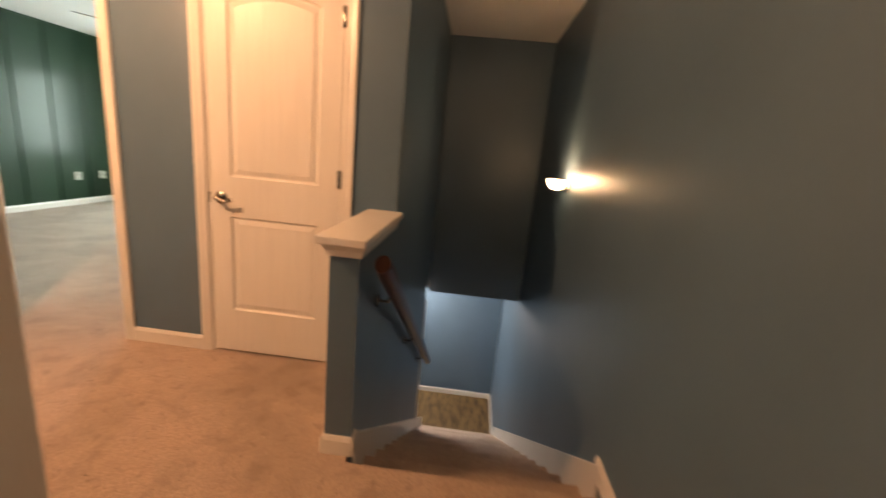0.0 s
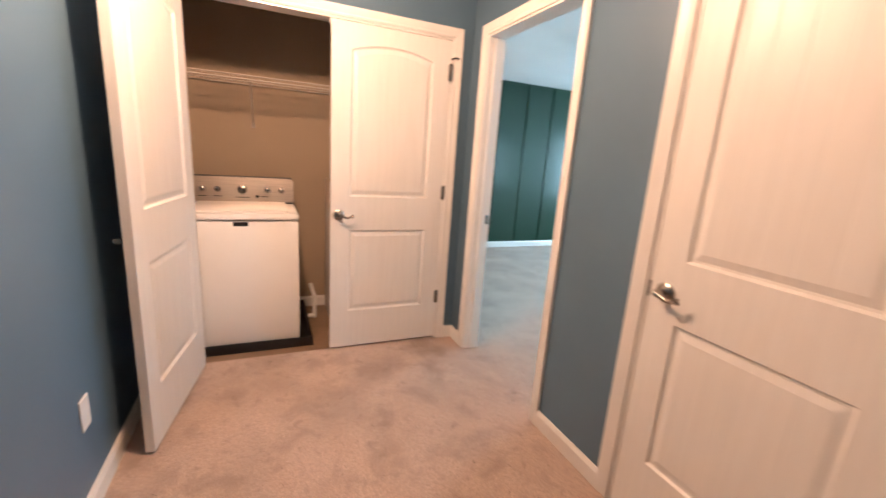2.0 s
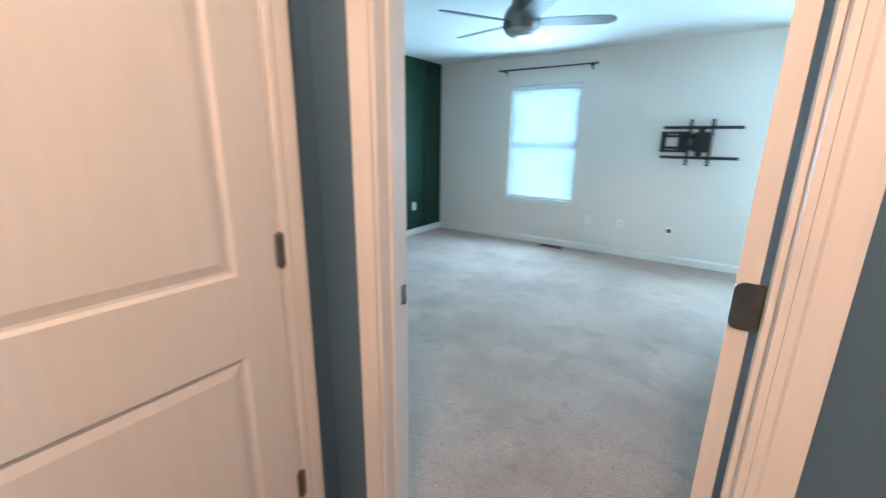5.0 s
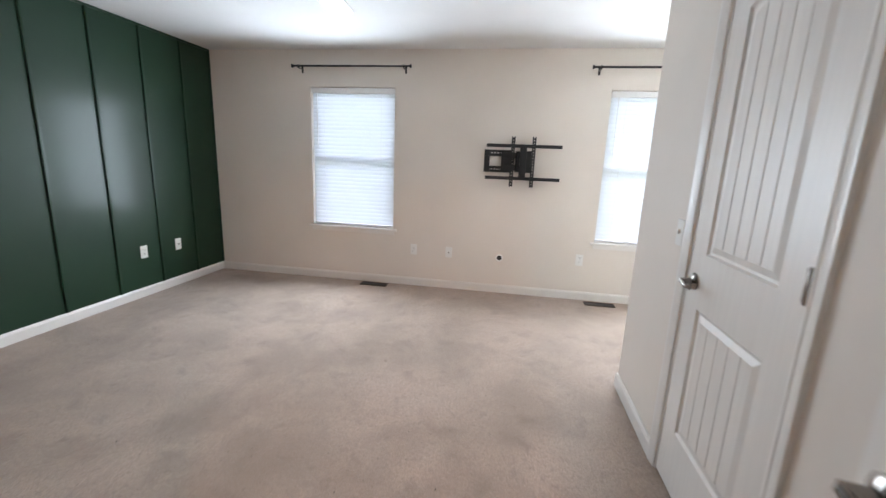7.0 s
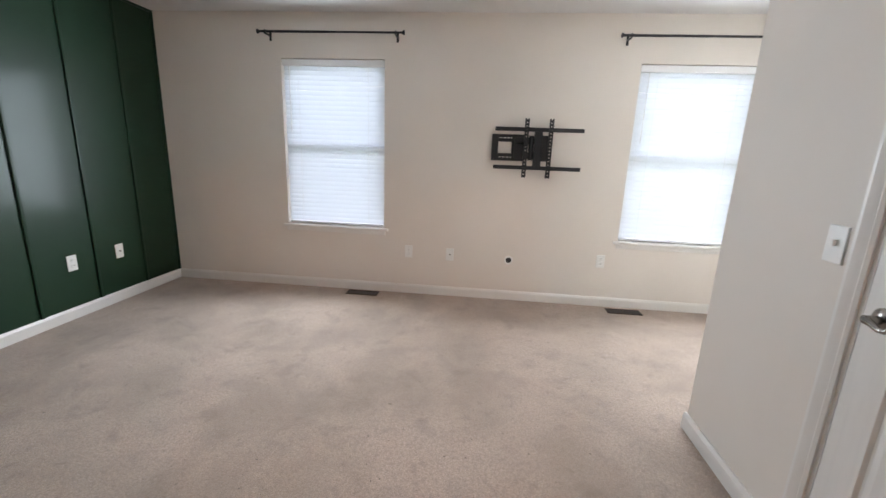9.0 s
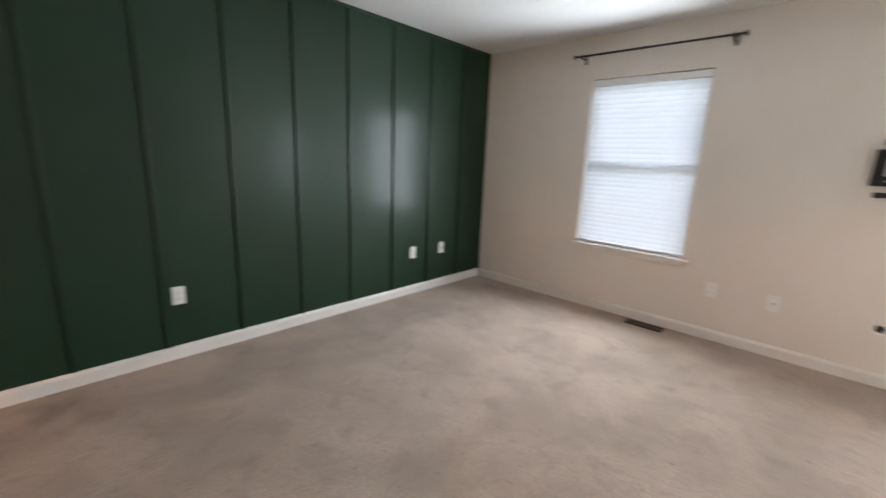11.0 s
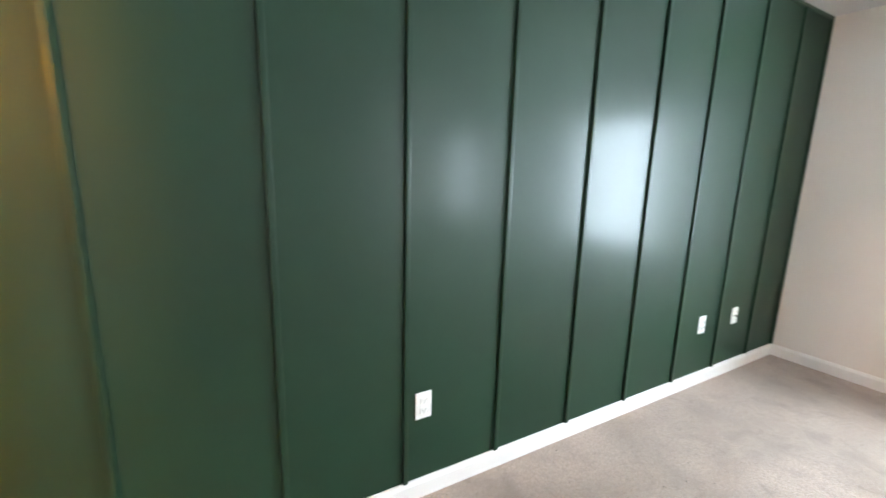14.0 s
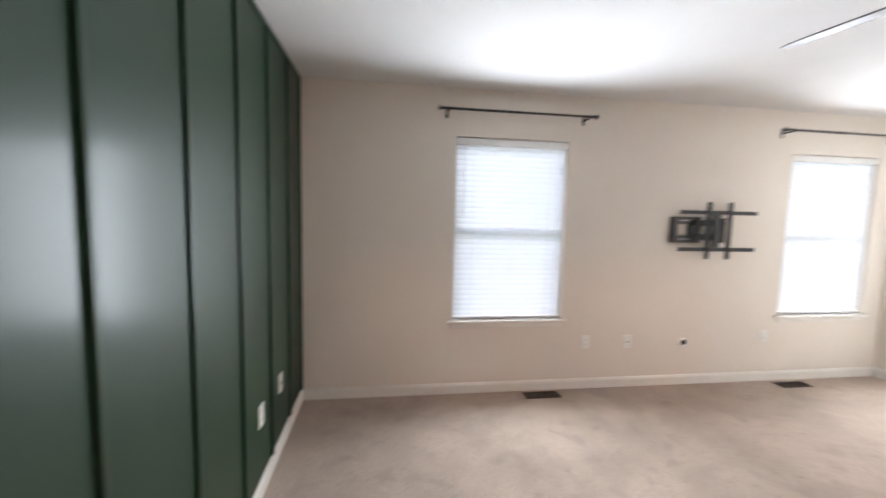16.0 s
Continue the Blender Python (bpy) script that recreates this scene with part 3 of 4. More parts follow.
# bathroom doorway beside the accent wall, door swung away
w = BATHWAY[1] - BATHWAY[0]
d = thing("door_3", "white bathroom doorway with its door swung open", "door", kind="structure", at=pose(BATHWAY[0], 0, 0))
jambs(d, w, HEAD, HN, BS, HN + T + 0.02)
casing_set(d, w, HEAD, BS, 1)
leaf = part("leaf", leaf_mesh(w - 0.030, 2.03, T, False), M_DOOR, d, smooth=False)
leaf.matrix_basis = pose(0.016 + T / 2, HN - 0.006, 0.014, 0, 0, -88)
lever(leaf, w - 0.092, 0.906, T / 2, 1, -1)
for z in (0.30, 1.08, 1.86):
    hinge(d, 0.016, HN - 0.006, z)
    bm = NB()
    box(bm, 0.0122, 0.0142, HN + 0.001, HN + 0.034, z - 0.045, z + 0.045, 0.0008)
    part("hinge_leaf", bm, M_NICKEL, d)

# closet door in the bedroom, closed; wall face runs along y, so the set is turned
w = ED[1] - ED[0]
d = thing("door_4", "closed white plank-moulded closet door in the bedroom", "door", kind="structure", at=pose(SE, ED[1], 0, 0, 0, -90))
jambs(d, w, HEAD, 0, 0.12, T + 0.02)
casing_set(d, w, HEAD, 0, -1)
leaf = part("leaf", leaf_mesh(w - 0.030, 2.03, T, True), M_DOOR, d, smooth=False)
leaf.matrix_basis = pose(0.015, T / 2 + 0.001, 0.014)
lever(leaf, 0.062, 0.906, -T / 2, -1, 1)
for z in (0.30, 1.08, 1.86):
    hinge(d, w - 0.013, -0.004, z)

# laundry closet: a pair of doors, one closed, one swung open into the landing
w = LY[1] - LY[0]
d = thing("door_5", "white laundry closet double doors, one leaf swung open", "door", kind="structure", at=pose(HW, LY[0], 0, 0, 0, 90))
jambs(d, w, HEAD, 0, 0.11, None)
casing_set(d, w, HEAD, 0, -1)
lw = 0.748
right = part("leaf", leaf_mesh(lw, 2.03, T, False), M_DOOR, d, smooth=False)
right.matrix_basis = pose(w - 0.015 - lw, T / 2 + 0.001, 0.014)
lever(right, 0.050, 0.906, -T / 2, -1, 1)
left = part("leaf", leaf_mesh(lw, 2.03, T, False), M_DOOR, d, smooth=False)
left.matrix_basis = pose(0.016, -0.022, 0.014, 0, 0, -98) @ pose(0, -0.002, 0)
lever(left, lw - 0.062, 0.906, -T / 2, -1, -1)
for z in (0.327, 1.08, 1.86):
    hinge(d, w - 0.013, -0.005, z)
    hinge(d, 0.013, -0.005, z)
bm = NB()
box(bm, w - 0.030, w - 0.006, -0.022, -0.003, 1.80, 1.90, 0.003)
tube(bm, [(w - 0.018, -0.02, 1.93), (w + 0.006, -0.03, 1.94), (w + 0.03, -0.03, 1.935)], 0.006)
part("flip_latch", bm, M_NICKEL, d, "nickel child-safety latch")
bm = NB()
box(bm, 0.75, 0.79, 0.012, 0.045, 2.022, 2.048, 0.003)
part("roller_catch", bm, M_PVC, d)

# ---- half wall cap, handrail, stairs ----
cap = thing("half_wall_cap", "white moulded wooden cap on the half wall", "trim", kind="structure")
bm = NB()
box(bm, -0.572, -0.383, 1.500, HN, 0.915, 0.945, 0.004)
part("cap_board", bm, M_WHITE, cap, smooth=False)
bm = NB()
prof = [(0.0, 0.862), (0.010, 0.862), (0.014, 0.885), (0.027, 0.905), (0.027, 0.915), (0.0, 0.915)]
def collar(bm, prof, x0, x1, y0, y1):
    ring = [[bm.verts.new(p) for p in ((x0 - u, y1, z), (x0 - u, y0 - u, z), (x1 + u, y0 - u, z), (x1 + u, y1, z))] for u, z in prof]
    for a, b in zip(ring, ring[1:] + ring[:1]):
        for i in range(3):
            bm.faces.new((a[i], a[i + 1], b[i + 1], b[i]))
collar(bm, prof, -0.535, -0.42, 1.565, HN)
part("bed_moulding", bm, M_WHITE, cap, smooth=False)

RISE, RUN = 2.70 / 14, 0.279
stairs = thing("stairs", "beige carpeted stairs going down between walls", "stairs", kind="structure")
for k in range(1, 14):
    y = 1.52 + RUN * (k - 1)
    bm = NB()
    box(bm, -0.42, ER, y - 0.02, y + RUN, -RISE * k - 0.17, -RISE * k, 0.012)
    part("step", bm, M_CARPET, stairs)
for x, out in ((-0.42, 1), (ER, -1)):
    bm = NB()
    d0 = 0.013 * out
    pts = [(1.60, 0.085), (1.60, -0.2), (1.60 + RUN * 13, -0.2 - RISE * 13), (1.60 + RUN * 13, 0.06 - RISE * 13)]
    prism(bm, pts, "x", x, x + d0)
    part("skirt_board", bm, M_WHITE, stairs, smooth=False)

rail = thing("handrail", "dark red stained wooden handrail on the stair wall", "handrail")
bm = NB()
ra, rb = Vector((-0.345, 1.63, 0.83)), Vector((-0.345, 4.42, 0.83 - 2.79 * RISE / RUN))
tube(bm, [ra, ra.lerp(rb, 0.03), rb], [0.032, 0.037, 0.037], 14, 1.2)
part("rail", bm, M_RAIL, rail)
for f in (0.1, 0.45, 0.8):
    p = ra.lerp(rb, f)
    bm = NB()
    tube(bm, [(-0.42, p.y, p.z - 0.07), (-0.37, p.y, p.z - 0.07), (-0.345, p.y, p.z - 0.03)], 0.007)
    turned(bm, [(0.03, -0.42), (0.03, -0.414)], (0, p.y, p.z - 0.07), "x", 16)
    part("bracket", bm, M_NICKEL, rail)
bm = NB()
box(bm, -0.545, -0.405, 4.30, 4.315, -2.70, -0.32)
tagged(mesh_ob("trim", bm, M_WHITE), "white corner trim at the stair foot", "trim", kind="structure")

# wall sconce over the stairs
sc = thing("wall_sconce", "lit warm glass bowl sconce on the stair wall", "wall lamp")
bm = NB()
turned(bm, [(0.045, 0.0), (0.045, -0.012), (0.02, -0.02)], (ER, 3.07, 1.12), "x", 20)
part("back_plate", bm, M_NICKEL, sc)
bm = NB()
turned(bm, [(0.012, -0.07), (0.04, -0.058), (0.058, -0.03), (0.064, 0.0), (0.060, 0.0), (0.054, -0.028), (0.036, -0.052), (0.010, -0.062)], (ER - 0.085, 3.07, 1.16), "z", 24)
part("bowl", bm, glow("warm_lit_glass", (1.0, 0.72, 0.42), 25.0), sc, "glowing frosted glass bowl")

# ---- laundry closet ----
wy0, wy1, wx0, wx1 = 0.477, 1.163, -3.86, -3.19
ws = thing("washing_machine", "white top-load washing machine with brushed steel console", "washing machine")
bm = NB()
box(bm, wx0, wx1, wy0, wy1, 0.045, 0.855, 0.012)
part("body", bm, M_ENAMEL, ws)
bm = NB()
box(bm, wx0, wx1 + 0.006, wy0 - 0.003, wy1 + 0.003, 0.862, 0.905, 0.014)
part("top_deck", bm, M_ENAMEL, ws)
bm = NB()
box(bm, wx0 + 0.17, wx1 - 0.035, wy0 + 0.06, wy1 - 0.06, 0.903, 0.918, 0.007)
part("lid", bm, M_ENAMEL, ws)
bm = NB()
prism(bm, [(-3.86, 0.905), (-3.672, 0.905), (-3.697, 1.070), (-3.725, 1.082), (-3.86, 1.082)], "y", wy0 + 0.012, wy1 - 0.012)
part("console", bm, M_BLACKP, ws, "dark rear housing of the controls", smooth=False)
bm = NB()
outline = [(wy0 + 0.004, 0.0), (wy1 - 0.004, 0.0)]
for cy, a0 in ((wy1 - 0.034, 0), (wy0 + 0.034, 90)):
    outline += [(cy + 0.030 * math.cos(radians(a0 + 15 * i)), 0.142 + 0.030 * math.sin(radians(a0 + 15 * i))) for i in range(7)]
prism(bm, outline, "x", -0.006, 0.004)
bmesh.ops.transform(bm, matrix=pose(-3.668, 0, 0.914, 0, -8.5, 0), verts=bm.verts)
face = part("console_face", bm, M_STEEL, ws, "brushed steel control panel with rounded corners", smooth=False)
for y, r in ((0.575, 0.020), (0.665, 0.020), (0.820, 0.031), (0.985, 0.021), (1.075, 0.021)):
    bm = NB()
    turned(bm, [(r, 0.0), (r, 0.008), (r * 0.82, 0.024), (r * 0.6, 0.027)], (0, 0, 0), "x", 24)
    k = part("knob", bm, M_NICKEL, face)
    k.matrix_basis = pose(-3.675, y, 1.0, 0, -8, 0)
bm = NB()
for y0, y1, z in ((0.545, 0.60, 0.950), (0.640, 0.69, 0.950), (0.775, 0.865, 0.944), (0.935, 0.985, 0.951)):
    bm = NB()
    box(bm, -3.672, -3.6675, y0, y1, z, z + 0.005)
    part("printed_mark", bm, M_BLACKM, face, smooth=False)
bm = NB()
turned(bm, [(0.011, -3.668), (0.011, -3.664)], (0, 0.915, 0.954), "x", 16)
part("emblem", bm, M_BLACKP, face)
bm = NB()
box(bm, wx1, wx1 + 0.004, 0.785, 0.868, 0.826, 0.852, 0.0015)
part("badge", bm, M_BLACKP, ws, "dark maker's badge as a plain plate")

dr = thing("dryer", "white tumble dryer beside the washing machine", "dryer")
bm = NB()
box(bm, -3.86, -3.20, 1.410, 2.096, 0.0, 0.905, 0.014)
part("body", bm, M_ENAMEL, dr)
bm = NB()
prism(bm, [(-3.86, 0.905), (-3.665, 0.905), (-3.69, 1.075), (-3.72, 1.09), (-3.86, 1.09)], "y", 1.414, 2.092)
part("console", bm, M_STEEL, dr, smooth=False)
bm = NB()
box(bm, -3.20, -3.188, 1.48, 2.02, 0.30, 0.80, 0.006)
part("door", bm, M_ENAMEL, dr)

pan = thing("drain_pan", "black plastic drain pan under the washing machine", "drain pan")
bm = NB()
px0, px1, py0, py1 = -3.90, -3.165, 0.435, 1.245
box(bm, px0, px1, py0, py1, -0.003, 0.006)
for b in ((px0, px0 + 0.012, py0, py1), (px1 - 0.012, px1, py0, py1), (px0 + 0.012, px1 - 0.012, py0, py0 + 0.012), (px0 + 0.012, px1 - 0.012, py1 - 0.012, py1)):
    box(bm, *b, 0.006, 0.062, 0.004)
part("tray", bm, M_BLACKP, pan)
for x in (wx0 + 0.05, wx1 - 0.05):
    for y in (wy0 + 0.05, wy1 - 0.05):
        bm = NB()
        turned(bm, [(0.022, 0.006), (0.022, 0.03), (0.01, 0.046)], (x, y, 0), "z", 14)
        part("foot", bm, M_BLACKP, ws)

pipe = thing("drain_pipe", "white plastic drain pipe with elbow on the floor", "pipe")
bm = NB()
tube(bm, [(-3.62, 1.247, 0.03), (-3.62, 1.302, 0.03)], 0.016, 14)
tube(bm, [(-3.62, 1.300, 0.014), (-3.62, 1.300, 0.19)], 0.015, 14)
tube(bm, [(-3.605, 1.300, 0.19), (-3.915, 1.300, 0.19)], 0.015, 14)
part("pipe", bm, M_PVC, pipe)

shelf = thing("wire_shelf", "white coated wire shelf over the washing machine", "shelf")
sz = 1.738
for x, z in ((-3.50, sz), (-3.50, sz - 0.024), (-3.63, sz - 0.006), (-3.76, sz - 0.006), (-3.905, sz - 0.006)):
    bm = NB()
    tube(bm, [(x, 0.432, z), (x, HN - 0.017, z)], 0.0042, 8)
    part("rod", bm, M_WIRE, shelf)
bm = NB()
y = 0.445
while y < HN - 0.03:
    tube(bm, [(-3.915, y, sz), (-3.503, y, sz), (-3.4985, y, sz - 0.024)], 0.0016, 5)
    y += 0.0127 * 2
tagged(part("cross_wires", bm, M_WIRE, shelf), kind="stuff")
for y in (0.90, 1.75):
    bm = NB()
    tube(bm, [(-3.51, y, sz - 0.03), (-3.70, y, sz - 0.15), (-3.915, y, sz - 0.285)], 0.006, 8)
    box(bm, -3.92, -3.912, y - 0.012, y + 0.012, sz - 0.305, sz - 0.27, 0.002)
    part("bracket", bm, M_WIRE, shelf)
for y in (0.432, HN - 0.025):
    bm = NB()
    box(bm, -3.53, -3.49, y - 0.002, y + 0.010, sz - 0.045, sz + 0.012, 0.003)
    part("end_clip", bm, M_PVC, shelf)


# ---- bedroom: windows, blinds, rods ----
def window(k, x0, x1):
    wd = thing("window_%d" % k, "white vinyl single-hung window with stool and apron", "window", kind="structure")
    y0, y1 = NW + 0.085, NW + 0.15
    zm = 1.335
    def bar(name, p, *b):
        bm = NB()
        box(bm, *b, 0.003)
        return part(name, bm, M_VINYLWIN, p, smooth=False)
    bar("window_frame", wd, x0, x0 + 0.04, y0, y1, W_BOT, W_TOP)
    bar("window_frame", wd, x1 - 0.04, x1, y0, y1, W_BOT, W_TOP)
    bar("window_frame", wd, x0 + 0.04, x1 - 0.04, y0, y1, W_TOP - 0.04, W_TOP)
    bar("window_frame", wd, x0 + 0.04, x1 - 0.04, y0, y1, W_BOT, W_BOT + 0.04)
    bar("meeting_rail", wd, x0 + 0.04, x1 - 0.04, y0 + 0.01, y1 - 0.015, zm - 0.022, zm + 0.022)
    for za, zb in ((W_BOT + 0.04, zm - 0.022), (zm + 0.022, W_TOP - 0.04)):
        bm = NB()
        box(bm, x0 + 0.04, x1 - 0.04, y0 + 0.028, y0 + 0.033, za, zb)
        g = part("pane", bm, M_GLASS, wd, smooth=False)
        g.visible_shadow = False
    bm = NB()
    box(bm, x0 - 0.040, x1 + 0.040, NW - 0.032, NW, W_BOT - 0.022, W_BOT, 0.004)
    box(bm, x0, x1, NW, y0, W_BOT - 0.001, W_BOT + 0.004)
    part("window_sill", bm, M_WHITE, wd, smooth=False)
    bm = NB()
    box(bm, x0 - 0.012, x1 + 0.012, NW - 0.012, NW, W_BOT - 0.062, W_BOT - 0.022, 0.003)
    part("apron", bm, M_WHITE, wd, smooth=False)

    bl = thing("window_blind", "lowered white horizontal slat blind in the window", "blind", "window blinds")
    yb = NW + 0.036
    bm = NB()
    box(bm, x0 + 0.004, x1 - 0.004, NW + 0.006, NW + 0.062, W_TOP - 0.058, W_TOP - 0.006, 0.003)
    part("head_rail", bm, M_VINYLWIN, bl, smooth=False)
    bm = NB()
    box(bm, x0 + 0.008, x1 - 0.008, yb - 0.024, yb + 0.024, W_BOT + 0.012, W_BOT + 0.030, 0.004)
    part("bottom_rail", bm, M_VINYLWIN, bl, smooth=False)
    bm = NB()
    hw = (x1 - x0) / 2 - 0.010
    rows = [(-0.025, -0.0), (-0.0125, 0.0022), (0, 0.003), (0.0125, 0.0022), (0.025, 0.0)]
    top = [[bm.verts.new((s * hw, y, z + 0.0011)) for s in (-1, 1)] for y, z in rows]
    bot = [[bm.verts.new((s * hw, y, z - 0.0011)) for s in (-1, 1)] for y, z in rows]
    for i in range(4):
        bm.faces.new((top[i][0], top[i][1], top[i + 1][1], top[i + 1][0]))
        bm.faces.new((bot[i][0], bot[i + 1][0], bot[i + 1][1], bot[i][1]))
    bm.faces.new((top[0][0], bot[0][0], bot[0][1], top[0][1]))
    bm.faces.new((top[4][0], top[4][1], bot[4][1], bot[4][0]))
    first = part("slat", bm, M_SLAT, bl, smooth=False)
    pitch, z = 0.0415, W_BOT + 0.056
    first.matrix_basis = pose((x0 + x1) / 2, yb, z, SLAT_TILT)
    n = round((W_TOP - 0.05 - z) / pitch)
    for i in range(1, n + 1):
        s = first.copy()
        scene.collection.objects.link(s)
        s.matrix_basis = pose((x0 + x1) / 2, yb, z + i * pitch, SLAT_TILT + random.uniform(-2.5, 2.5), random.uniform(-0.12, 0.12))
    for fx in (0.16, 0.84):
        bm = NB()
        xx = x0 + (x1 - x0) * fx
        tube(bm, [(xx, yb - 0.026, W_BOT + 0.02), (xx, yb - 0.026, W_TOP - 0.03)], 0.0012, 6)
        part("ladder_cord", bm, M_PVC, bl)
    bm = NB()
    tube(bm, [(x0 + 0.07, NW + 0.002, W_TOP - 0.05), (x0 + 0.072, NW + 0.002, 1.45)], 0.004, 8)
    part("tilt_wand", bm, M_PVC, bl)


for k, (x0, x1) in enumerate(WIN):
    window(k + 1, x0, x1)


def curtain_rod(x0, x1, z):
    r = thing("curtain_rod", "black metal curtain rod with end caps on brackets", "curtain rod", "curtain rods")
    y = NW - 0.085
    bm = NB()
    tube(bm, [(x0 + 0.02, y, z), ((x0 + x1) / 2, y, z), ((x0 + x1) / 2 + 0.001, y, z), (x1 - 0.02, y, z)], [0.010, 0.010, 0.0085, 0.0085], 12)
    part("rod", bm, M_BLACKM, r)
    for x, s in ((x0, 1), (x1, -1)):
        bm = NB()
        turned(bm, [(0.010, x + s * 0.02), (0.017, x + s * 0.014), (0.019, x + s * 0.002), (0.014, x)], (0, y, z), "x", 16)
        part("finial", bm, M_BLACKM, r)
        xb = x + s * 0.075
        bm = NB()
        box(bm, xb - 0.006, xb + 0.006, y - 0.012, NW, z - 0.022, z - 0.012, 0.002)
        box(bm, xb - 0.010, xb + 0.010, NW - 0.004, NW, z - 0.055, z + 0.02, 0.0015)
        box(bm, xb - 0.006, xb + 0.006, y - 0.016, y - 0.010, z - 0.022, z + 0.012, 0.001)
        part("bracket", bm, M_BLACKM, r)


curtain_rod(-4.815, -3.55, 2.253)
curtain_rod(-1.845, -0.56, 2.250)


# ---- bedroom: wall mount, outlets, vents, fan ----
mt = thing("tv_wall_mount", "empty black steel full-motion television wall mount", "TV mount")
y1 = NW
bm = NB()
zc = 1.378
box(bm, -2.79, -2.735, y1 - 0.035, y1, zc - 0.11, zc + 0.11, 0.003)
box(bm, -2.735, -2.60, y1 - 0.030, y1 - 0.004, zc + 0.048, zc + 0.11, 0.003)
box(bm, -2.735, -2.60, y1 - 0.030, y1 - 0.004, zc - 0.11, zc - 0.048, 0.003)
box(bm, -2.62, -2.52, y1 - 0.035, y1, zc - 0.11, zc + 0.11, 0.003)
part("wall_plate", bm, M_BLACKM, mt, smooth=False)
for z in (zc + 0.08, zc - 0.08):
    for k in range(4):
        bm = NB()
        box(bm, -2.725 + 0.032 * k, -2.705 + 0.032 * k, y1 - 0.0315, y1 - 0.029, z - 0.004, z + 0.004)
        part("slot", bm, M_PVC, mt, smooth=False)
bm = NB()
for z in (zc + 0.06, zc - 0.06):
    box(bm, -2.60, -2.36, y1 - 0.062, y1 - 0.037, z - 0.026, z + 0.026, 0.004)
part("arm", bm, M_BLACKM, mt, smooth=False)
bm = NB()
turned(bm, [(0.02, zc - 0.10), (0.02, zc + 0.10)], (-2.46, y1 - 0.05, 0), "z", 16)
part("pivot", bm, M_BLACKM, mt)
bm = NB()
box(bm, -2.44, -2.375, y1 - 0.085, y1 - 0.064, zc - 0.15, zc + 0.15, 0.004)
box(bm, -2.375, -2.325, y1 - 0.082, y1 - 0.064, zc - 0.105, zc + 0.105, 0.004)
part("head_plate", bm, M_BLACKM, mt, smooth=False)
for z in (1.528, 1.216):
    bm = NB()
    prism(bm, [(y1 - 0.098, z - 0.016), (y1 - 0.072, z - 0.016), (y1 - 0.072, z - 0.010), (y1 - 0.092, z - 0.010), (y1 - 0.092, z + 0.010), (y1 - 0.072, z + 0.010), (y1 - 0.072, z + 0.016), (y1 - 0.098, z + 0.016)], "x", -2.768, -2.044)
    part("crossbar", bm, M_BLACKM, mt, smooth=False)
for x in (-2.51, -2.312):
    bm = NB()
    box(bm, x - 0.018, x - 0.006, y1 - 0.112, y1 - 0.099, 1.135, 1.615)
    box(bm, x + 0.006, x + 0.018, y1 - 0.112, y1 - 0.099, 1.135, 1.615)
    z = 1.138
    while z < 1.61:
        box(bm, x - 0.006, x + 0.006, y1 - 0.110, y1 - 0.101, z, z + 0.020)
        z += 0.028
    part("upright", bm, M_BLACKM, mt, smooth=False)


def wall_plate(name, label, m, kind):
    """A cover plate facing -y at the pose m."""
    p = thing(name, label, "outlet" if kind != "switch" else "light switch", at=m)
    bm = NB()
    box(bm, -0.036, 0.036, -0.006, 0, -0.058, 0.058, 0.003)
    plate = part("cover_plate", bm, M_PVC, p, smooth=False)
    if kind == "outlet":
        for z in (-0.021, 0.021):
            bm = NB()
            box(bm, -0.017, 0.017, -0.009, -0.006, z - 0.015, z + 0.015, 0.004)
            rc = part("receptacle", bm, M_PVC, plate, smooth=False)
            bm = NB()
            box(bm, -0.0085, -0.006, -0.0095, -0.008, z - 0.002, z + 0.008)
            box(bm, 0.006, 0.0085, -0.0095, -0.008, z - 0.002, z + 0.008)
            box(bm, -0.002, 0.002, -0.0095, -0.008, z - 0.010, z - 0.006)
            part("slots", bm, M_BLACKP, plate, smooth=False)
    elif kind == "switch":
        bm = NB()
        box(bm, -0.006, 0.006, -0.018, -0.006, -0.004, 0.014, 0.002)
        part("toggle", bm, M_PVC, plate, smooth=False)
    elif kind == "coax":
        bm = NB()
        turned(bm, [(0.007, -0.006), (0.007, -0.012), (0.004, -0.018)], (0, 0, 0), "y", 12)
        part("socket", bm, M_NICKEL, plate)
    return p


wall_plate("wall_outlet", "white duplex outlet on the green wall", pose(GW, 3.729, 0.418, 0, 0, 90), "outlet")
wall_plate("wall_outlet", "white duplex outlet on the green wall", pose(GW, 5.731, 0.418, 0, 0, 90), "outlet")
wall_plate("blank_plate", "white blank cable plate on the green wall", pose(GW, 6.130, 0.418, 0, 0, 90), "coax")
wall_plate("wall_outlet", "white outlet on the greige window wall", pose(-3.50, NW, 0.404), "outlet")
wall_plate("cable_plate", "white cable plate on the greige window wall", pose(-3.113, NW, 0.398), "coax")
wall_plate("wall_outlet", "white outlet beneath the window", pose(-1.76, NW, 0.42), "outlet")
wall_plate("light_switch", "white toggle switch beside the closet door", pose(SE, 4.462, 1.085, 0, 0, -90), "switch")
wall_plate("wall_outlet", "white outlet plate on the blue landing wall", pose(-2.08, 0.375, 0.374, 0, 0, 180), "blank")
hl = thing("cable_pass_through", "round white cable grommet, its dark opening a black disc", "grommet")
bm = NB()
n = 24
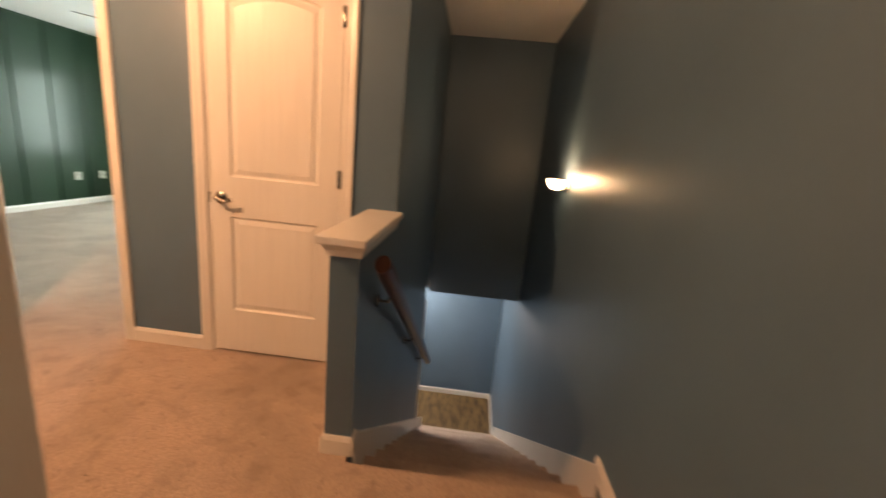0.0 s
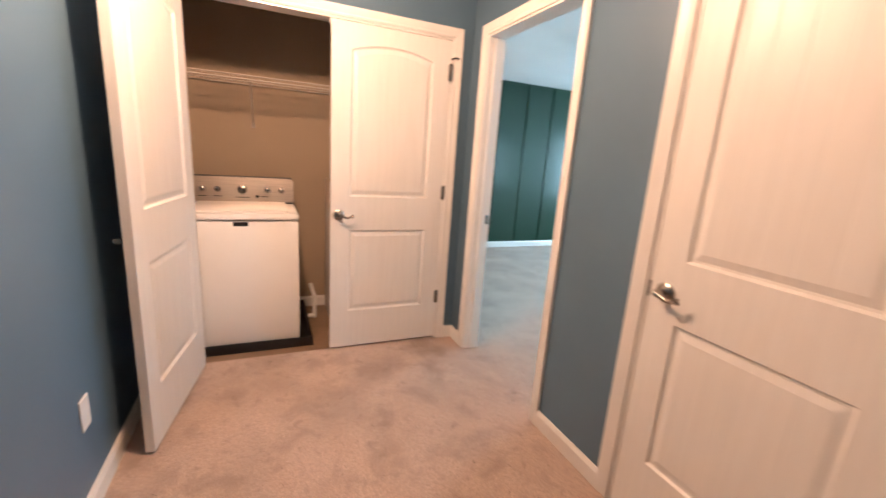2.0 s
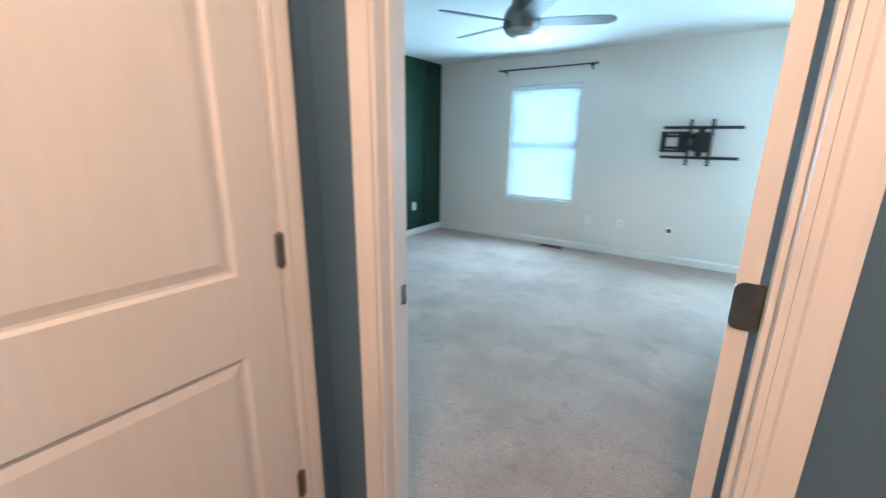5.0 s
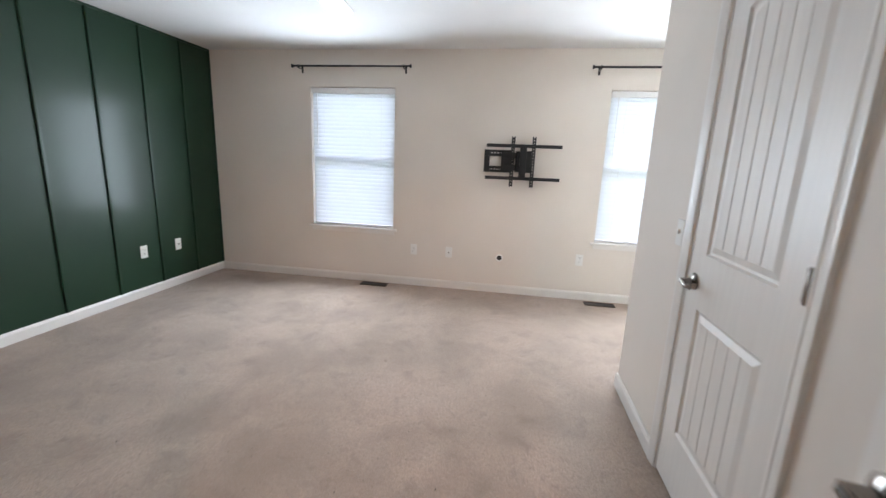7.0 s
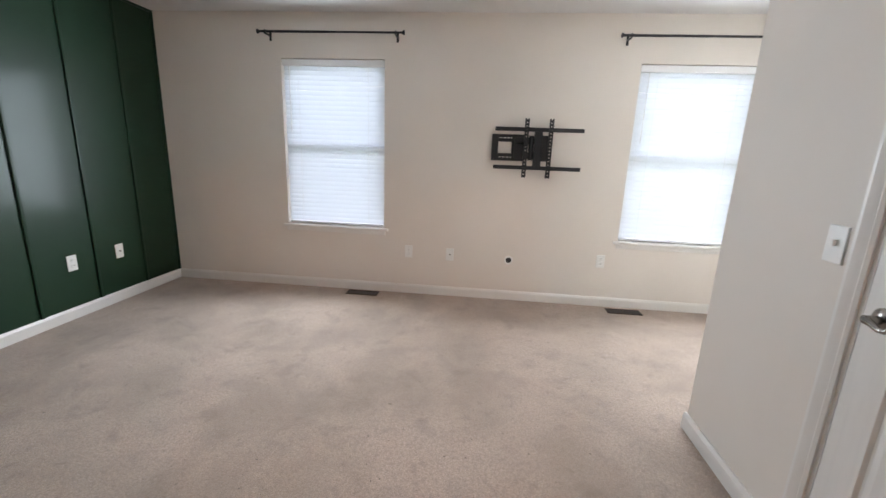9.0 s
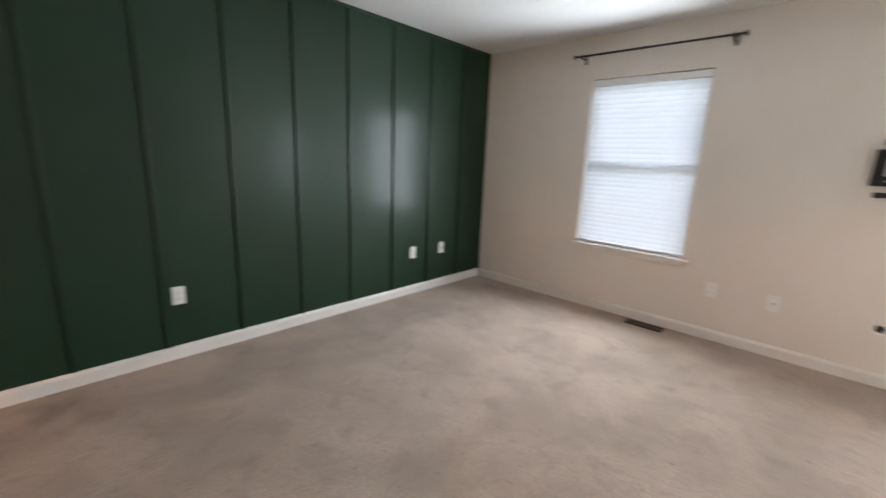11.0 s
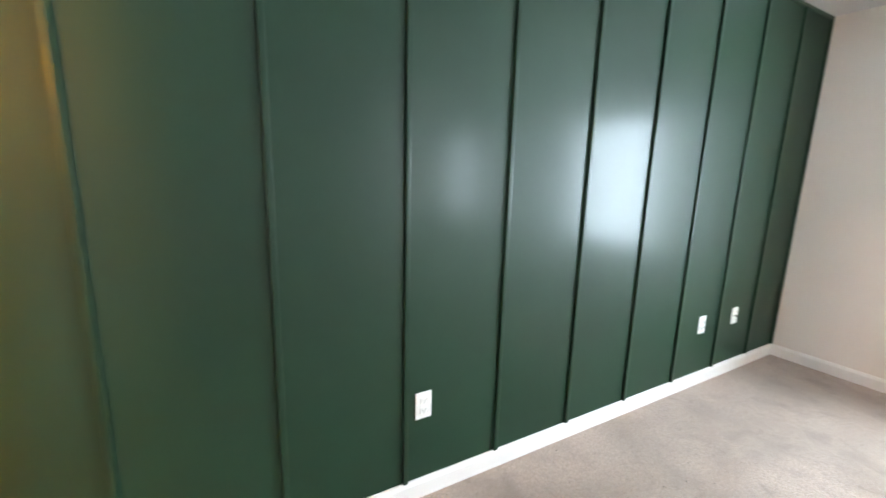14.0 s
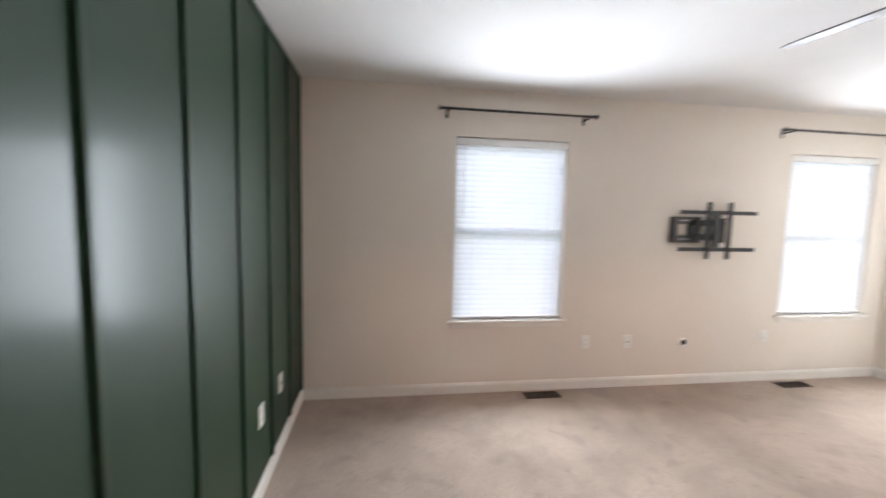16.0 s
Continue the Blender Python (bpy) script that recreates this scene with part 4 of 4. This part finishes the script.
rings = [[bm.verts.new((-2.572 + r * math.cos(2 * math.pi * i / n), y, 0.378 + r * math.sin(2 * math.pi * i / n))) for i in range(n)] for r, y in ((0.040, NW), (0.038, NW - 0.007), (0.026, NW - 0.007), (0.025, NW))]
for a, b in zip(rings, rings[1:]):
    for i in range(n):
        bm.faces.new((a[i], a[(i + 1) % n], b[(i + 1) % n], b[i]))
part("ring", bm, M_PVC, hl)
# black disc paints the shade inside the opening; the wall is not cut
bm = NB()
turned(bm, [(0.0255, NW), (0.0255, NW - 0.002)], (-2.572, 0, 0.378), "y", 20)
part("hole_shade", bm, M_BLACKP, hl)


def floor_vent(x0, x1, y0, y1):
    v = thing("floor_vent", "brown metal floor register set in the carpet", "floor vent", "floor vents")
    bm = NB()
    for b in ((x0, x1, y0, y0 + 0.012), (x0, x1, y1 - 0.012, y1), (x0, x0 + 0.014, y0 + 0.012, y1 - 0.012), (x1 - 0.014, x1, y0 + 0.012, y1 - 0.012)):
        box(bm, *b, 0.0, 0.008, 0.002)
    part("frame", bm, M_BRONZE, v, smooth=False)
    # thin black sheet stands in for the shade between the slats
    bm = NB()
    box(bm, x0 + 0.014, x1 - 0.014, y0 + 0.012, y1 - 0.012, 0.0, 0.002)
    part("duct_shade", bm, M_BLACKP, v, smooth=False)
    n = 12
    for i in range(n):
        xx = x0 + 0.02 + (x1 - x0 - 0.04) * i / (n - 1)
        bm = NB()
        box(bm, xx - 0.003, xx + 0.003, y0 + 0.012, y1 - 0.012, 0.002, 0.007)
        part("slat", bm, M_BRONZE, v, smooth=False)


floor_vent(-4.06, -3.765, 6.615, 6.725)
floor_vent(-1.69, -1.395, 6.60, 6.71)

FX, FY = FAN_AT
fan = thing("ceiling_fan", "brushed nickel low-profile ceiling fan with five blades, at rest", "ceiling fan", at=pose(FX, FY, CEIL))
bm = NB()
turned(bm, [(0.085, 0.0), (0.085, -0.05), (0.07, -0.075), (0.085, -0.12), (0.115, -0.16), (0.125, -0.19)], (0, 0, 0), "z", 36)
part("canopy", bm, M_FAN, fan)
bm = NB()
turned(bm, [(0.128, -0.19), (0.13, -0.20), (0.13, -0.27), (0.12, -0.285)], (0, 0, 0), "z", 36)
part("motor", bm, M_FAN, fan)
bm = NB()
turned(bm, [(0.118, -0.285), (0.112, -0.305), (0.08, -0.325), (0.03, -0.333)], (0, 0, 0), "z", 36)
part("light_bowl", bm, M_BOWL, fan, "unlit frosted grey bowl")
for k in range(5):
    bm = NB()
    out = [(0.12, -0.045), (0.20, -0.062), (0.45, -0.068), (0.61, -0.060), (0.645, -0.03), (0.655, 0.0), (0.645, 0.03), (0.60, 0.058), (0.45, 0.064), (0.20, 0.055), (0.12, 0.04)]
    prism(bm, out, "z", -0.003, 0.003)
    b = part("blade", bm, M_BLADE, fan, smooth=False)
    b.matrix_basis = pose(0, 0, -0.235, 0, 0, FAN_TURN + 72 * k) @ pose(0, 0, 0, -12)

# ---- light fixtures out of sight, and the distance ----
hl = thing("ceiling_light", "round white flush ceiling light on the landing", "ceiling light")
bm = NB()
turned(bm, [(0.13, CEIL), (0.13, CEIL - 0.025), (0.12, CEIL - 0.03)], (-2.00, 0.95, 0), "z", 28)
part("base", bm, M_NICKEL, hl)
# unseen second fixture, added to go with the corridor fill lamp
copy_thing(hl, pose(2.10, -1.70, 0))
bd = NB()
box(bd, -40, 34, 26, 26.1, -8, 22)
tagged(mesh_ob("backdrop", bd, backdrop_material()), "bright hazy sky over distant green trees", "backdrop", kind="structure")
bd = NB()
box(bd, -60, 60, 7.0, 80, -3.2, -3.0)
tagged(mesh_ob("ground", bd, mat("lawn", (0.07, 0.11, 0.04), 0.9, var=0.3, scale=1.0, fine=40, bump=0.5)), "green lawn outside the windows", "ground", kind="structure")
